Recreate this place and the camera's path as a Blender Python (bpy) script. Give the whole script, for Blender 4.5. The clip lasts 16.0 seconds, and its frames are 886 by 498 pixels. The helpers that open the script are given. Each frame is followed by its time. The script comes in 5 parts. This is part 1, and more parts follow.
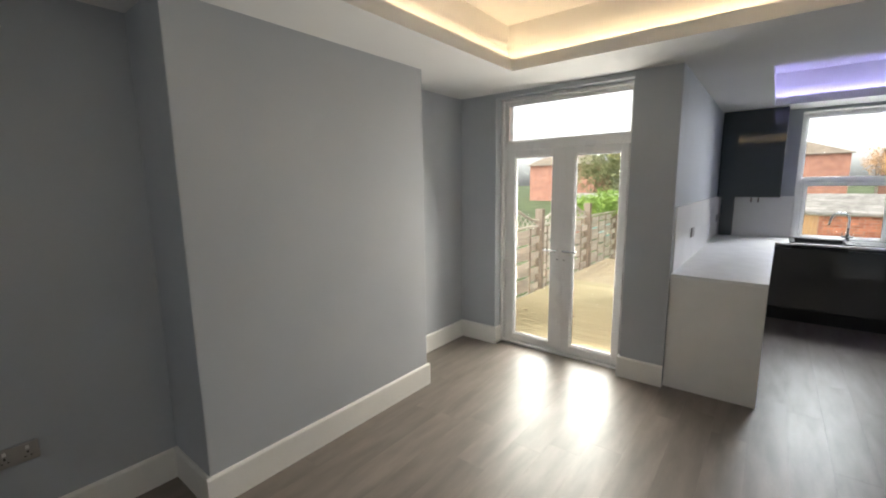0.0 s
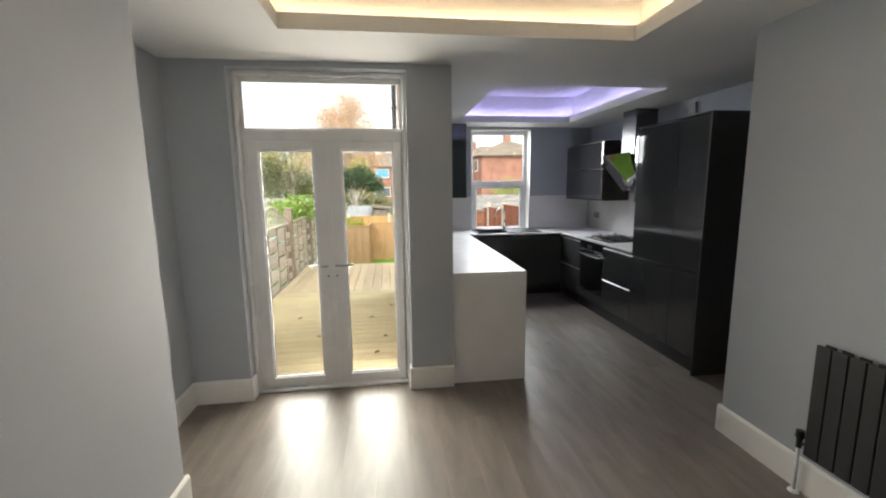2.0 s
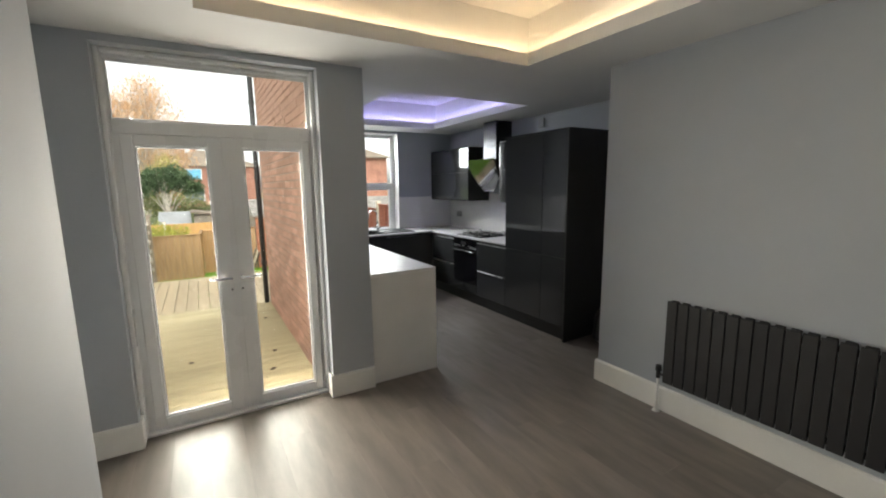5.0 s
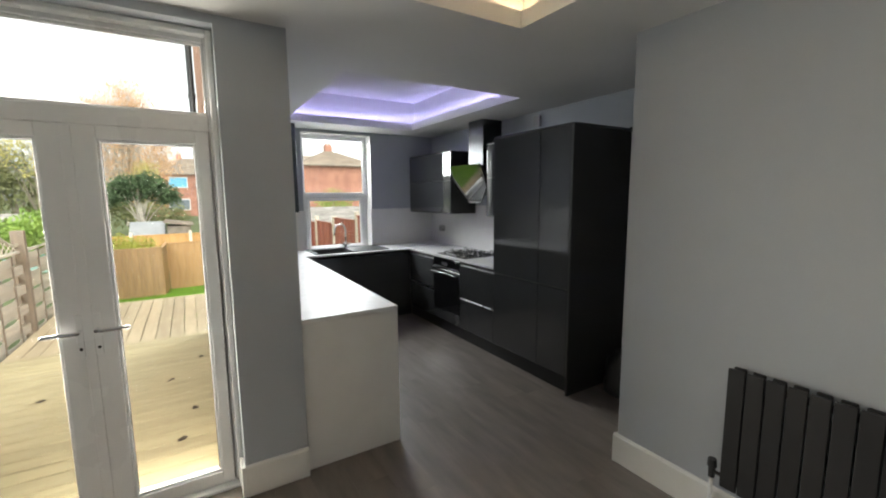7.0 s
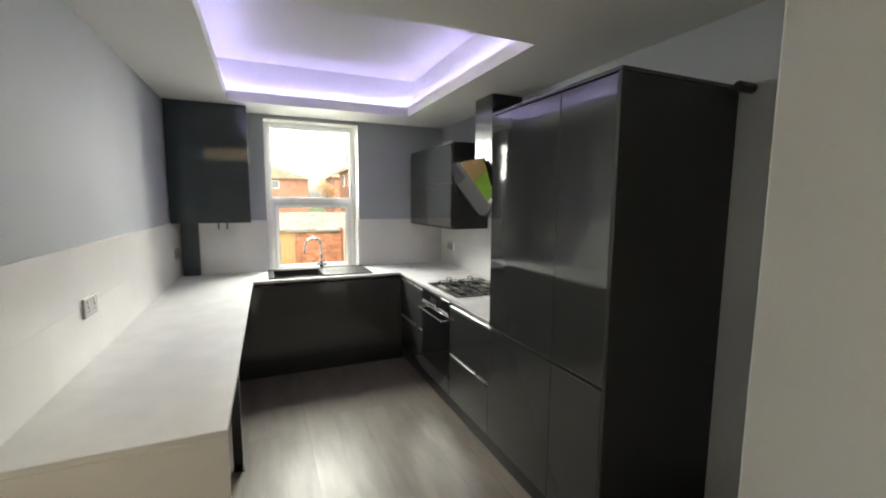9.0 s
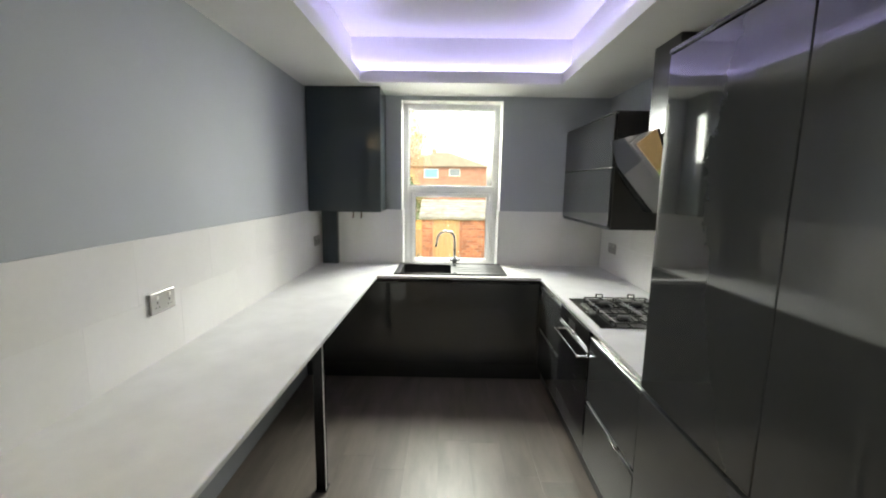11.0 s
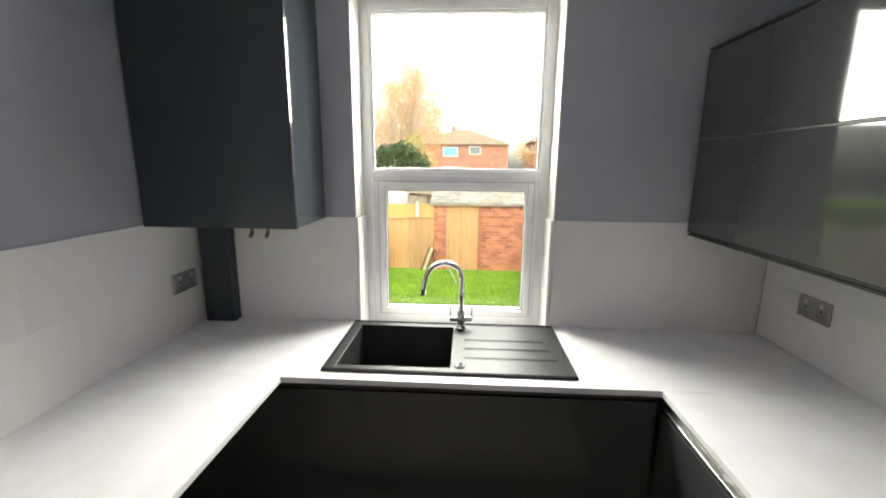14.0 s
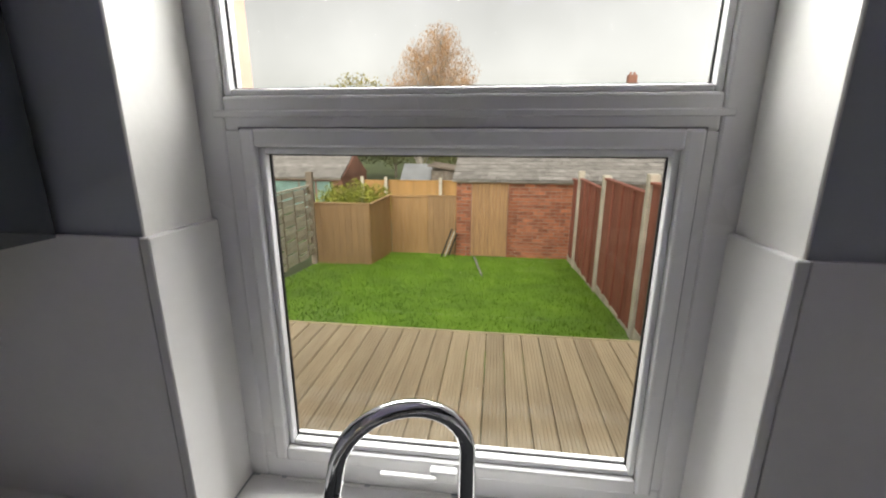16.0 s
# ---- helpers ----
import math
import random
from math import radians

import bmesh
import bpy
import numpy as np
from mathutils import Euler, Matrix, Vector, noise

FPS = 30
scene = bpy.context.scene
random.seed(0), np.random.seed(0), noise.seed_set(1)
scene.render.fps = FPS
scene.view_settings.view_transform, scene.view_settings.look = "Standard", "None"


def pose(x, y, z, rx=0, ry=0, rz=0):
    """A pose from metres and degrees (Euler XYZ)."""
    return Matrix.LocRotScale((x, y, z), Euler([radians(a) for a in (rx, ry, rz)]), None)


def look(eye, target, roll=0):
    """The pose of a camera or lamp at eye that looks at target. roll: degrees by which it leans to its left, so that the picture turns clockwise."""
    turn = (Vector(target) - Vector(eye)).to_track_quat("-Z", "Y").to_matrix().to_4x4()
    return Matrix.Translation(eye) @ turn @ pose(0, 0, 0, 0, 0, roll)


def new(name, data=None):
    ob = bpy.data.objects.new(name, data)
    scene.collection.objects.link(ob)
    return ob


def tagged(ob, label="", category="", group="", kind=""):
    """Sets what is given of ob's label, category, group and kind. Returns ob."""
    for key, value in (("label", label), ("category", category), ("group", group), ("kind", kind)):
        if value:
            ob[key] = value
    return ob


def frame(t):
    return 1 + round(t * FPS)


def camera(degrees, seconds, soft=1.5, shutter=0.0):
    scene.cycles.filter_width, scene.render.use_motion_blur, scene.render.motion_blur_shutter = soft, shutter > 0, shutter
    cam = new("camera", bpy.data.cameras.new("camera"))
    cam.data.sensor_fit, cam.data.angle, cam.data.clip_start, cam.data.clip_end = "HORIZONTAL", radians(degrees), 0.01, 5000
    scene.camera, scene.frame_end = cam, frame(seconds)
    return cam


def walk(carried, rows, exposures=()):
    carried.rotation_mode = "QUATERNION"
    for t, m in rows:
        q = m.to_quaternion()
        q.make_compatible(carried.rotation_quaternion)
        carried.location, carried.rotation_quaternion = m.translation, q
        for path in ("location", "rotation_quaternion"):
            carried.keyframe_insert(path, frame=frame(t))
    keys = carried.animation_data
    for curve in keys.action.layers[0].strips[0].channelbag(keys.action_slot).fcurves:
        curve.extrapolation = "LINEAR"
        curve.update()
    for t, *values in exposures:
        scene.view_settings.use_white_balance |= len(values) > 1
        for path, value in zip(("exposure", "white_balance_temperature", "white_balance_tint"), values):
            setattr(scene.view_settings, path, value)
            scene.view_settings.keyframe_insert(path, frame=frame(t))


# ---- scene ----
cam = camera(93.8, 16.0, soft=2.0)
PATH = [
    (0, (0.097, 0.073, 1.594), (-1.133, 1.62, 1.286), -0.7),
    (0.5, (-0.142, 0.229, 1.591), (-0.996, 2.011, 1.284), -0.9),
    (1, (-0.39, 0.302, 1.604), (-0.849, 2.221, 1.279), -0.9),
    (1.5, (-0.675, 0.344, 1.58), (-0.745, 2.319, 1.272), -0.8),
    (2, (-0.939, 0.462, 1.571), (-0.687, 2.423, 1.269), -0.7),
    (2.5, (-1.219, 0.483, 1.565), (-0.701, 2.39, 1.256), -0.8),
    (3, (-1.472, 0.448, 1.568), (-0.787, 2.301, 1.26), -0.8),
    (3.5, (-1.613, 0.479, 1.57), (-0.807, 2.283, 1.258), -0.8),
    (6, (-1.372, 0.72, 1.591), (-0.342, 2.41, 1.301), -0.8),
    (6.5, (-1.165, 0.984, 1.596), (-0.14, 2.681, 1.325), -0.7),
    (7, (-0.952, 1.245, 1.581), (0.082, 2.938, 1.324), -0.5),
    (7.5, (-0.664, 1.525, 1.578), (0.375, 3.217, 1.338), -0.4),
    (8, (-0.374, 1.801, 1.547), (0.64, 3.51, 1.326), 0.0),
    (8.5, (-0.069, 2.013, 1.552), (0.88, 3.762, 1.342), 0.4),
    (9, (0.247, 2.19, 1.604), (1.04, 4.011, 1.373), 0.4),
    (9.5, (0.453, 2.364, 1.582), (0.996, 4.274, 1.341), 0.6),
    (10, (0.638, 2.486, 1.621), (0.92, 4.449, 1.361), 1.0),
    (12.3, (0.773, 3.441, 1.62), (0.669, 5.411, 1.295), 0.3),
    (12.5, (0.81, 3.583, 1.623), (0.701, 5.553, 1.296), 0.3),
    (13, (0.809, 3.953, 1.606), (0.692, 5.92, 1.264), 0.2),
    (13.5, (0.791, 4.318, 1.616), (0.676, 6.283, 1.262), 0.3),
    (14, (0.801, 4.734, 1.645), (0.691, 6.691, 1.248), 0.5),
    (14.5, (0.79, 5.089, 1.593), (0.665, 7.046, 1.201), 0.2),
    (15, (0.773, 5.429, 1.591), (0.623, 7.376, 1.16), 0.3),
    (15.5, (0.797, 5.782, 1.571), (0.619, 7.717, 1.1), 0.3),
    (16, (0.81, 6.074, 1.547), (0.57, 7.992, 1.036), 0.2),
]
EXPOSURES = [(0.0, 1.86, 6600, 9), (2.0, 1.75, 6750, 9), (3.5, 1.62, 6800, 8), (6.5, 1.66, 6750, 7), (7.5, 1.93, 6850, 6), (9.0, 2.4, 7650, 4), (10.2, 2.45, 7500, 1), (12.5, 2.28, 7550, 4), (14.2, 2.15, 7600, 6), (15.2, 1.52, 7550, 9), (16.0, 0.8, 7150, 11)]
walk(cam, [(t, look(eye, target, roll)) for t, eye, target, roll in PATH], EXPOSURES)

# ---- light ----
world = bpy.data.worlds.new("overcast_sky")
scene.world = world
world.use_nodes = True
wn, wl = world.node_tree.nodes, world.node_tree.links
wn.clear()
sky = wn.new("ShaderNodeTexSky")
sky.sky_type, sky.sun_disc = "NISHITA", False
sky.sun_elevation, sky.sun_rotation = radians(32), radians(200)
sky.dust_density, sky.air_density = 3.0, 1.0
grey = wn.new("ShaderNodeHueSaturation")
grey.inputs["Saturation"].default_value = 0.12
cloud_map = wn.new("ShaderNodeTexCoord")
cloud = wn.new("ShaderNodeTexNoise")
cloud.inputs["Scale"].default_value, cloud.inputs["Detail"].default_value = 2.6, 5.0
cloud_range = wn.new("ShaderNodeMapRange")
cloud_range.inputs["From Min"].default_value, cloud_range.inputs["From Max"].default_value = 0.3, 0.7
cloud_range.inputs["To Min"].default_value, cloud_range.inputs["To Max"].default_value = 0.82, 1.12
cloud_mix = wn.new("ShaderNodeMix")
cloud_mix.data_type, cloud_mix.blend_type = "RGBA", "MULTIPLY"
cloud_mix.inputs["Factor"].default_value = 1.0
back = wn.new("ShaderNodeBackground")
back.inputs["Strength"].default_value = 0.12
world_out = wn.new("ShaderNodeOutputWorld")
wl.new(sky.outputs[0], grey.inputs["Color"])
wl.new(cloud_map.outputs["Generated"], cloud.inputs["Vector"])
wl.new(cloud.outputs[0], cloud_range.inputs["Value"])
wl.new(grey.outputs[0], cloud_mix.inputs["A"])
wl.new(cloud_range.outputs[0], cloud_mix.inputs["B"])
wl.new(cloud_mix.outputs["Result"], back.inputs["Color"])
wl.new(back.outputs[0], world_out.inputs["Surface"])

sun = new("sun", bpy.data.lights.new("sun", "SUN"))
sun.data.energy, sun.data.angle, sun.data.color = 0.8, radians(25), (1.0, 0.97, 0.92)
sun.matrix_world = look((0, 0, 30), (-6, 14, 0))

# the sky's light through the two openings
for name, place, size, power, tilt, yaw, spread, tint in (("door_daylight", (-1.395, 4.02, 1.18), (1.10, 1.90), 29.0, -76, 15, 135, (1.0, 0.965, 0.89)),
                                                              ("window_daylight", (0.742, 7.60, 2.52), (2.0, 1.25), 74.0, -67, 0, 165, (0.91, 0.955, 1.0))):
    lamp = new(name, bpy.data.lights.new(name, "AREA"))
    lamp.data.shape, lamp.data.size, lamp.data.size_y = "RECTANGLE", size[0], size[1]
    lamp.data.energy, lamp.data.color, lamp.data.spread = power, tint, radians(spread)
    lamp.matrix_world = pose(*place, tilt, 0, yaw)

WARM_LED, PURPLE_LED = 7.4, 7.2


# ---- materials ----
def mat(name, colour, rough=0.5, metal=0.0, vary=0.08, scale=3.0, fine=60.0, bump=0.05, stretch=(1, 1, 1), coat=0.0,
        second=None, per_piece=0.0, detail=4.0, rough_vary=0.06, bump_scale=None, spec=0.5, ior=1.5):
    """A surface with variation at two scales, in metres, and a fine relief."""
    m = bpy.data.materials.new(name)
    m.use_nodes = True
    n, l = m.node_tree.nodes, m.node_tree.links
    b = n["Principled BSDF"]
    geo = n.new("ShaderNodeTexCoord")
    mp = n.new("ShaderNodeMapping")
    mp.inputs["Scale"].default_value = stretch
    l.new(geo.outputs["Object"], mp.inputs["Vector"])
    info = n.new("ShaderNodeObjectInfo")
    shift = n.new("ShaderNodeVectorMath")
    shift.operation = "MULTIPLY_ADD"
    l.new(info.outputs["Random"], shift.inputs[0])
    shift.inputs[1].default_value = (37.0, 17.0, 53.0) if per_piece else (0, 0, 0)
    l.new(mp.outputs[0], shift.inputs[2])
    big = n.new("ShaderNodeTexNoise")
    big.inputs["Scale"].default_value, big.inputs["Detail"].default_value = scale, detail
    small = n.new("ShaderNodeTexNoise")
    small.inputs["Scale"].default_value, small.inputs["Detail"].default_value = fine, 3.0
    l.new(shift.outputs[0], big.inputs["Vector"])
    l.new(shift.outputs[0], small.inputs["Vector"])
    mix = n.new("ShaderNodeMix")
    mix.data_type = "RGBA"
    other = second or tuple(c * (1 - 2.2 * vary) for c in colour)
    lighter = colour if second else tuple(min(1, c * (1 + vary)) for c in colour)
    mix.inputs["A"].default_value, mix.inputs["B"].default_value = (*lighter, 1), (*other, 1)
    ramp = n.new("ShaderNodeMapRange")
    ramp.inputs["From Min"].default_value, ramp.inputs["From Max"].default_value = 0.32, 0.68
    l.new(big.outputs[0], ramp.inputs["Value"])
    l.new(ramp.outputs[0], mix.inputs["Factor"])
    tone = n.new("ShaderNodeMath")
    tone.operation = "MULTIPLY_ADD"
    l.new(small.outputs[0], tone.inputs[0])
    tone.inputs[1].default_value, tone.inputs[2].default_value = 2 * vary, 1 - vary
    piece = n.new("ShaderNodeMath")
    piece.operation = "MULTIPLY_ADD"
    l.new(info.outputs["Random"], piece.inputs[0])
    piece.inputs[1].default_value, piece.inputs[2].default_value = 2 * per_piece, 1 - per_piece
    both = n.new("ShaderNodeMath")
    both.operation = "MULTIPLY"
    l.new(tone.outputs[0], both.inputs[0])
    l.new(piece.outputs[0], both.inputs[1])
    out = n.new("ShaderNodeVectorMath")
    out.operation = "SCALE"
    l.new(mix.outputs["Result"], out.inputs[0])
    l.new(both.outputs[0], out.inputs["Scale"])
    l.new(out.outputs[0], b.inputs["Base Color"])
    rr = n.new("ShaderNodeMapRange")
    rr.inputs["To Min"].default_value = max(0.02, rough - rough_vary)
    rr.inputs["To Max"].default_value = min(1, rough + rough_vary)
    l.new(big.outputs[0], rr.inputs["Value"])
    l.new(rr.outputs[0], b.inputs["Roughness"])
    b.inputs["Metallic"].default_value = metal
    b.inputs["Specular IOR Level"].default_value = spec
    b.inputs["IOR"].default_value = ior
    b.inputs["Coat Weight"].default_value = coat
    b.inputs["Coat Roughness"].default_value = 0.05
    if bump:
        bp = n.new("ShaderNodeBump")
        bp.inputs["Strength"].default_value, bp.inputs["Distance"].default_value = bump, 0.004
        src = small
        if bump_scale:
            src = n.new("ShaderNodeTexNoise")
            src.inputs["Scale"].default_value, src.inputs["Detail"].default_value = bump_scale, 2.0
            l.new(shift.outputs[0], src.inputs["Vector"])
        l.new(src.outputs[0], bp.inputs["Height"])
        l.new(bp.outputs[0], b.inputs["Normal"])
    return m


def emitter(name, colour, strength):
    m = bpy.data.materials.new(name)
    m.use_nodes = True
    b = m.node_tree.nodes["Principled BSDF"]
    b.inputs["Base Color"].default_value = (0.8, 0.8, 0.8, 1)
    b.inputs["Emission Color"].default_value, b.inputs["Emission Strength"].default_value = (*colour, 1), strength
    return m


def pane_glass(name="window_glass"):
    m = bpy.data.materials.new(name)
    m.use_nodes = True
    n, l = m.node_tree.nodes, m.node_tree.links
    n.clear()
    clear = n.new("ShaderNodeBsdfTransparent")
    clear.inputs["Color"].default_value = (0.95, 0.965, 0.96, 1)
    shine = n.new("ShaderNodeBsdfGlossy")
    shine.inputs["Roughness"].default_value = 0.02
    fres = n.new("ShaderNodeFresnel")
    fres.inputs["IOR"].default_value = 1.28
    mix = n.new("ShaderNodeMixShader")
    out = n.new("ShaderNodeOutputMaterial")
    l.new(fres.outputs[0], mix.inputs[0])
    l.new(clear.outputs[0], mix.inputs[1])
    l.new(shine.outputs[0], mix.inputs[2])
    l.new(mix.outputs[0], out.inputs["Surface"])
    return m


M = {
    "paint": mat("grey_wall_paint", (0.418, 0.442, 0.474), 0.72, vary=0.03, scale=1.2, fine=220, bump=0.08, bump_scale=260),
    "ceiling": mat("white_ceiling_paint", (0.74, 0.735, 0.72), 0.8, vary=0.025, scale=0.9, fine=160, bump=0.05),
    "gloss_white": mat("white_gloss_woodwork", (0.78, 0.77, 0.74), 0.32, vary=0.03, scale=2.5, fine=90, bump=0.03),
    "upvc": mat("white_plastic_frame", (0.80, 0.80, 0.80), 0.28, vary=0.02, scale=2.0, fine=70, bump=0.015),
    "plank": mat("grey_brown_laminate", (0.212, 0.182, 0.158), 0.40, vary=0.07, scale=2.2, fine=26, bump=0.03,
                 stretch=(5, 1, 5), second=(0.148, 0.126, 0.110), per_piece=0.07, rough_vary=0.05),
    "subfloor": mat("dark_underlay", (0.05, 0.045, 0.04), 0.8),
    "worktop": mat("white_quartz_worktop", (0.76, 0.76, 0.755), 0.45, vary=0.03, scale=7, fine=240, bump=0.01),
    "end_panel": mat("white_end_panel", (0.74, 0.735, 0.72), 0.3, vary=0.02, scale=4, fine=160, bump=0.01),
    "tile": mat("white_wall_tile", (0.78, 0.77, 0.755), 0.34, vary=0.025, scale=2.2, fine=40, bump=0.02, per_piece=0.015),
    "grout": mat("pale_grout", (0.74, 0.73, 0.71), 0.7, vary=0.04, fine=140),
    "cabinet": mat("anthracite_gloss", (0.046, 0.048, 0.050), 0.05, vary=0.04, scale=1.5, fine=40, bump=0.004, rough_vary=0.02, ior=1.78),
    "cabinet_side": mat("black_matt_panel", (0.030, 0.029, 0.028), 0.36, vary=0.06, scale=2, fine=80, bump=0.01),
    "slate": mat("slate_blue_gloss", (0.036, 0.047, 0.055), 0.04, vary=0.04, scale=1.5, fine=40, bump=0.004, rough_vary=0.02),
    "slate_side": mat("slate_mirror_gloss", (0.036, 0.045, 0.052), 0.035, vary=0.04, scale=1.5, fine=40, bump=0.0, rough_vary=0.01, ior=2.7),
    "fence_post": mat("brown_fence_post", (0.27, 0.215, 0.165), 0.85, vary=0.12, scale=3, fine=40, bump=0.2, stretch=(8, 8, 1)),
    "bright_hedge": mat("light_green_foliage", (0.25, 0.37, 0.07), 0.75, vary=0.2, scale=4, fine=12, second=(0.16, 0.27, 0.05)),
    "olive_leaf": mat("olive_foliage", (0.21, 0.215, 0.09), 0.8, vary=0.2, scale=2, fine=9, second=(0.13, 0.15, 0.065)),
    "plinth": mat("black_plinth", (0.018, 0.018, 0.019), 0.35, vary=0.06),
    "chrome": mat("chrome", (0.75, 0.76, 0.78), 0.08, 1.0, vary=0.02, bump=0.0, rough_vary=0.03),
    "flue": mat("dark_brushed_steel", (0.065, 0.065, 0.07), 0.24, 1.0, vary=0.05, scale=2, fine=90, stretch=(1, 1, 12), bump=0.02),
    "steel": mat("brushed_steel", (0.50, 0.50, 0.50), 0.28, 1.0, vary=0.04, scale=2, fine=90, stretch=(1, 1, 12), bump=0.02),
    "black_glass": mat("black_glass", (0.008, 0.008, 0.009), 0.04, vary=0.02, bump=0.0, rough_vary=0.015, coat=0.4),
    "mirror_glass": mat("dark_mirror_glass", (0.012, 0.013, 0.014), 0.03, vary=0.02, bump=0.0, rough_vary=0.01, coat=1.0, spec=1.0),
    "iron": mat("cast_iron", (0.016, 0.016, 0.017), 0.5, vary=0.1, fine=150, bump=0.12),
    "composite": mat("black_composite_sink", (0.022, 0.023, 0.025), 0.42, vary=0.08, scale=6, fine=260, bump=0.06),
    "radiator": mat("anthracite_radiator", (0.022, 0.022, 0.024), 0.42, vary=0.06, scale=5, fine=160, bump=0.04),
    "socket": mat("brushed_nickel_socket", (0.42, 0.41, 0.40), 0.32, 0.9, vary=0.04, fine=140),
    "white_plastic": mat("white_plastic", (0.75, 0.75, 0.74), 0.35, vary=0.02),
    "grey_plastic": mat("grey_plastic", (0.30, 0.30, 0.31), 0.45, vary=0.04),
    "black_plastic": mat("black_plastic", (0.02, 0.02, 0.021), 0.4, vary=0.06),
    "copper": mat("painted_copper_pipe", (0.15, 0.11, 0.08), 0.35, 0.7, vary=0.08),
    "brick": mat("red_brick", (0.42, 0.145, 0.075), 0.85, vary=0.16, scale=9, fine=70, bump=0.35, per_piece=0.34, second=(0.27, 0.10, 0.06)),
    "brick_pale": mat("salmon_brick", (0.54, 0.32, 0.24), 0.85, vary=0.12, scale=9, fine=70, bump=0.35, per_piece=0.2, second=(0.45, 0.25, 0.18)),
    "mortar": mat("lime_mortar", (0.33, 0.27, 0.22), 0.9, vary=0.12, fine=90, bump=0.3),
    "slate_roof": mat("weathered_roof_slate", (0.30, 0.28, 0.26), 0.75, vary=0.15, scale=5, fine=40, bump=0.2, per_piece=0.18),
    "far_brick": mat("far_red_brick", (0.37, 0.18, 0.13), 0.85, vary=0.12, scale=1.3, fine=9, bump=0.1),
    "far_roof": mat("far_brown_tile", (0.25, 0.20, 0.155), 0.8, vary=0.14, scale=1.2, fine=12, bump=0.1),
    "far_glass": mat("far_window_glass", (0.16, 0.19, 0.22), 0.1, vary=0.1),
    "blue_blind": mat("blue_blind", (0.14, 0.42, 0.62), 0.5, vary=0.05),
    "render_white": mat("white_window_frame", (0.75, 0.75, 0.74), 0.5),
    "deck": mat("pressure_treated_decking", (0.50, 0.43, 0.26), 0.6, vary=0.12, scale=2.5, fine=30, bump=0.15,
                stretch=(1, 7, 7), second=(0.42, 0.36, 0.215), per_piece=0.10),
    "deck_y": mat("weathered_decking", (0.50, 0.41, 0.27), 0.6, vary=0.12, scale=2.5, fine=30, bump=0.15,
                  stretch=(7, 1, 7), second=(0.41, 0.33, 0.215), per_piece=0.12),
    "pale_fence": mat("weathered_larch_fence", (0.62, 0.57, 0.49), 0.8, vary=0.12, scale=3, fine=40, bump=0.2, stretch=(4, 1, 8),
                      second=(0.47, 0.43, 0.36), per_piece=0.10),
    "screen": mat("golden_softwood_screen", (0.464, 0.278, 0.133), 0.75, vary=0.12, scale=3, fine=40, bump=0.15, stretch=(8, 8, 1),
                  second=(0.367, 0.211, 0.095), per_piece=0.08),
    "screen_brown": mat("brown_softwood_screen", (0.389, 0.240, 0.123), 0.75, vary=0.12, scale=3, fine=40, bump=0.15, stretch=(8, 8, 1),
                        second=(0.302, 0.182, 0.095), per_piece=0.08),
    "orange_fence": mat("orange_softwood_fence", (0.572, 0.326, 0.123), 0.75, vary=0.12, scale=3, fine=40, bump=0.15, stretch=(8, 8, 1),
                        second=(0.464, 0.259, 0.095), per_piece=0.08),
    "red_fence": mat("red_brown_stained_fence", (0.33, 0.11, 0.075), 0.75, vary=0.14, scale=3, fine=40, bump=0.2, stretch=(8, 8, 1),
                     second=(0.25, 0.085, 0.058), per_piece=0.12),
    "concrete": mat("pale_concrete", (0.62, 0.56, 0.46), 0.9, vary=0.12, scale=4, fine=60, bump=0.2),
    "shed_door": mat("weathered_timber_door", (0.497, 0.288, 0.142), 0.8, vary=0.16, scale=3, fine=40, bump=0.2, stretch=(10, 10, 1),
                     second=(0.324, 0.192, 0.104), per_piece=0.1),
    "grass": mat("lawn_grass", (0.175, 0.33, 0.025), 0.8, vary=0.25, scale=2.0, fine=30, bump=0.2, second=(0.12, 0.24, 0.02)),
    "earth": mat("garden_ground", (0.10, 0.13, 0.05), 0.95, vary=0.2, scale=0.6, fine=8, bump=0.2),
    "birch_leaf": mat("autumn_birch_leaf", (0.62, 0.38, 0.21), 0.8, vary=0.2, scale=3, fine=9, second=(0.50, 0.31, 0.17)),
    "pale_bark": mat("pale_grey_bark", (0.44, 0.40, 0.34), 0.9, vary=0.2, fine=20, bump=0.3),
    "bark": mat("grey_bark", (0.26, 0.22, 0.18), 0.9, vary=0.2, fine=20, bump=0.3),
    "conifer": mat("dark_green_foliage", (0.07, 0.115, 0.045), 0.8, vary=0.25, scale=2, fine=9, second=(0.045, 0.08, 0.035)),
    "lime_leaf": mat("yellow_green_foliage", (0.36, 0.36, 0.05), 0.75, vary=0.2, scale=4, fine=12, second=(0.22, 0.26, 0.04)),
    "ochre_leaf": mat("ochre_autumn_leaf", (0.46, 0.40, 0.13), 0.8, vary=0.2, scale=3, fine=9, second=(0.34, 0.32, 0.12)),
    "green_paint": mat("pale_green_paint", (0.22, 0.36, 0.32), 0.6, vary=0.1),
    "dead_leaf": mat("dead_brown_leaf", (0.07, 0.05, 0.03), 0.8, vary=0.2),
    "pale_sheet": mat("pale_roof_sheet", (0.28, 0.29, 0.30), 0.5, vary=0.08),
    "warm_led": emitter("warm_led_strip", (1.0, 0.72, 0.43), WARM_LED),
    "purple_led": emitter("violet_led_strip", (0.46, 0.43, 1.0), PURPLE_LED),
    "glass": pane_glass(),
}


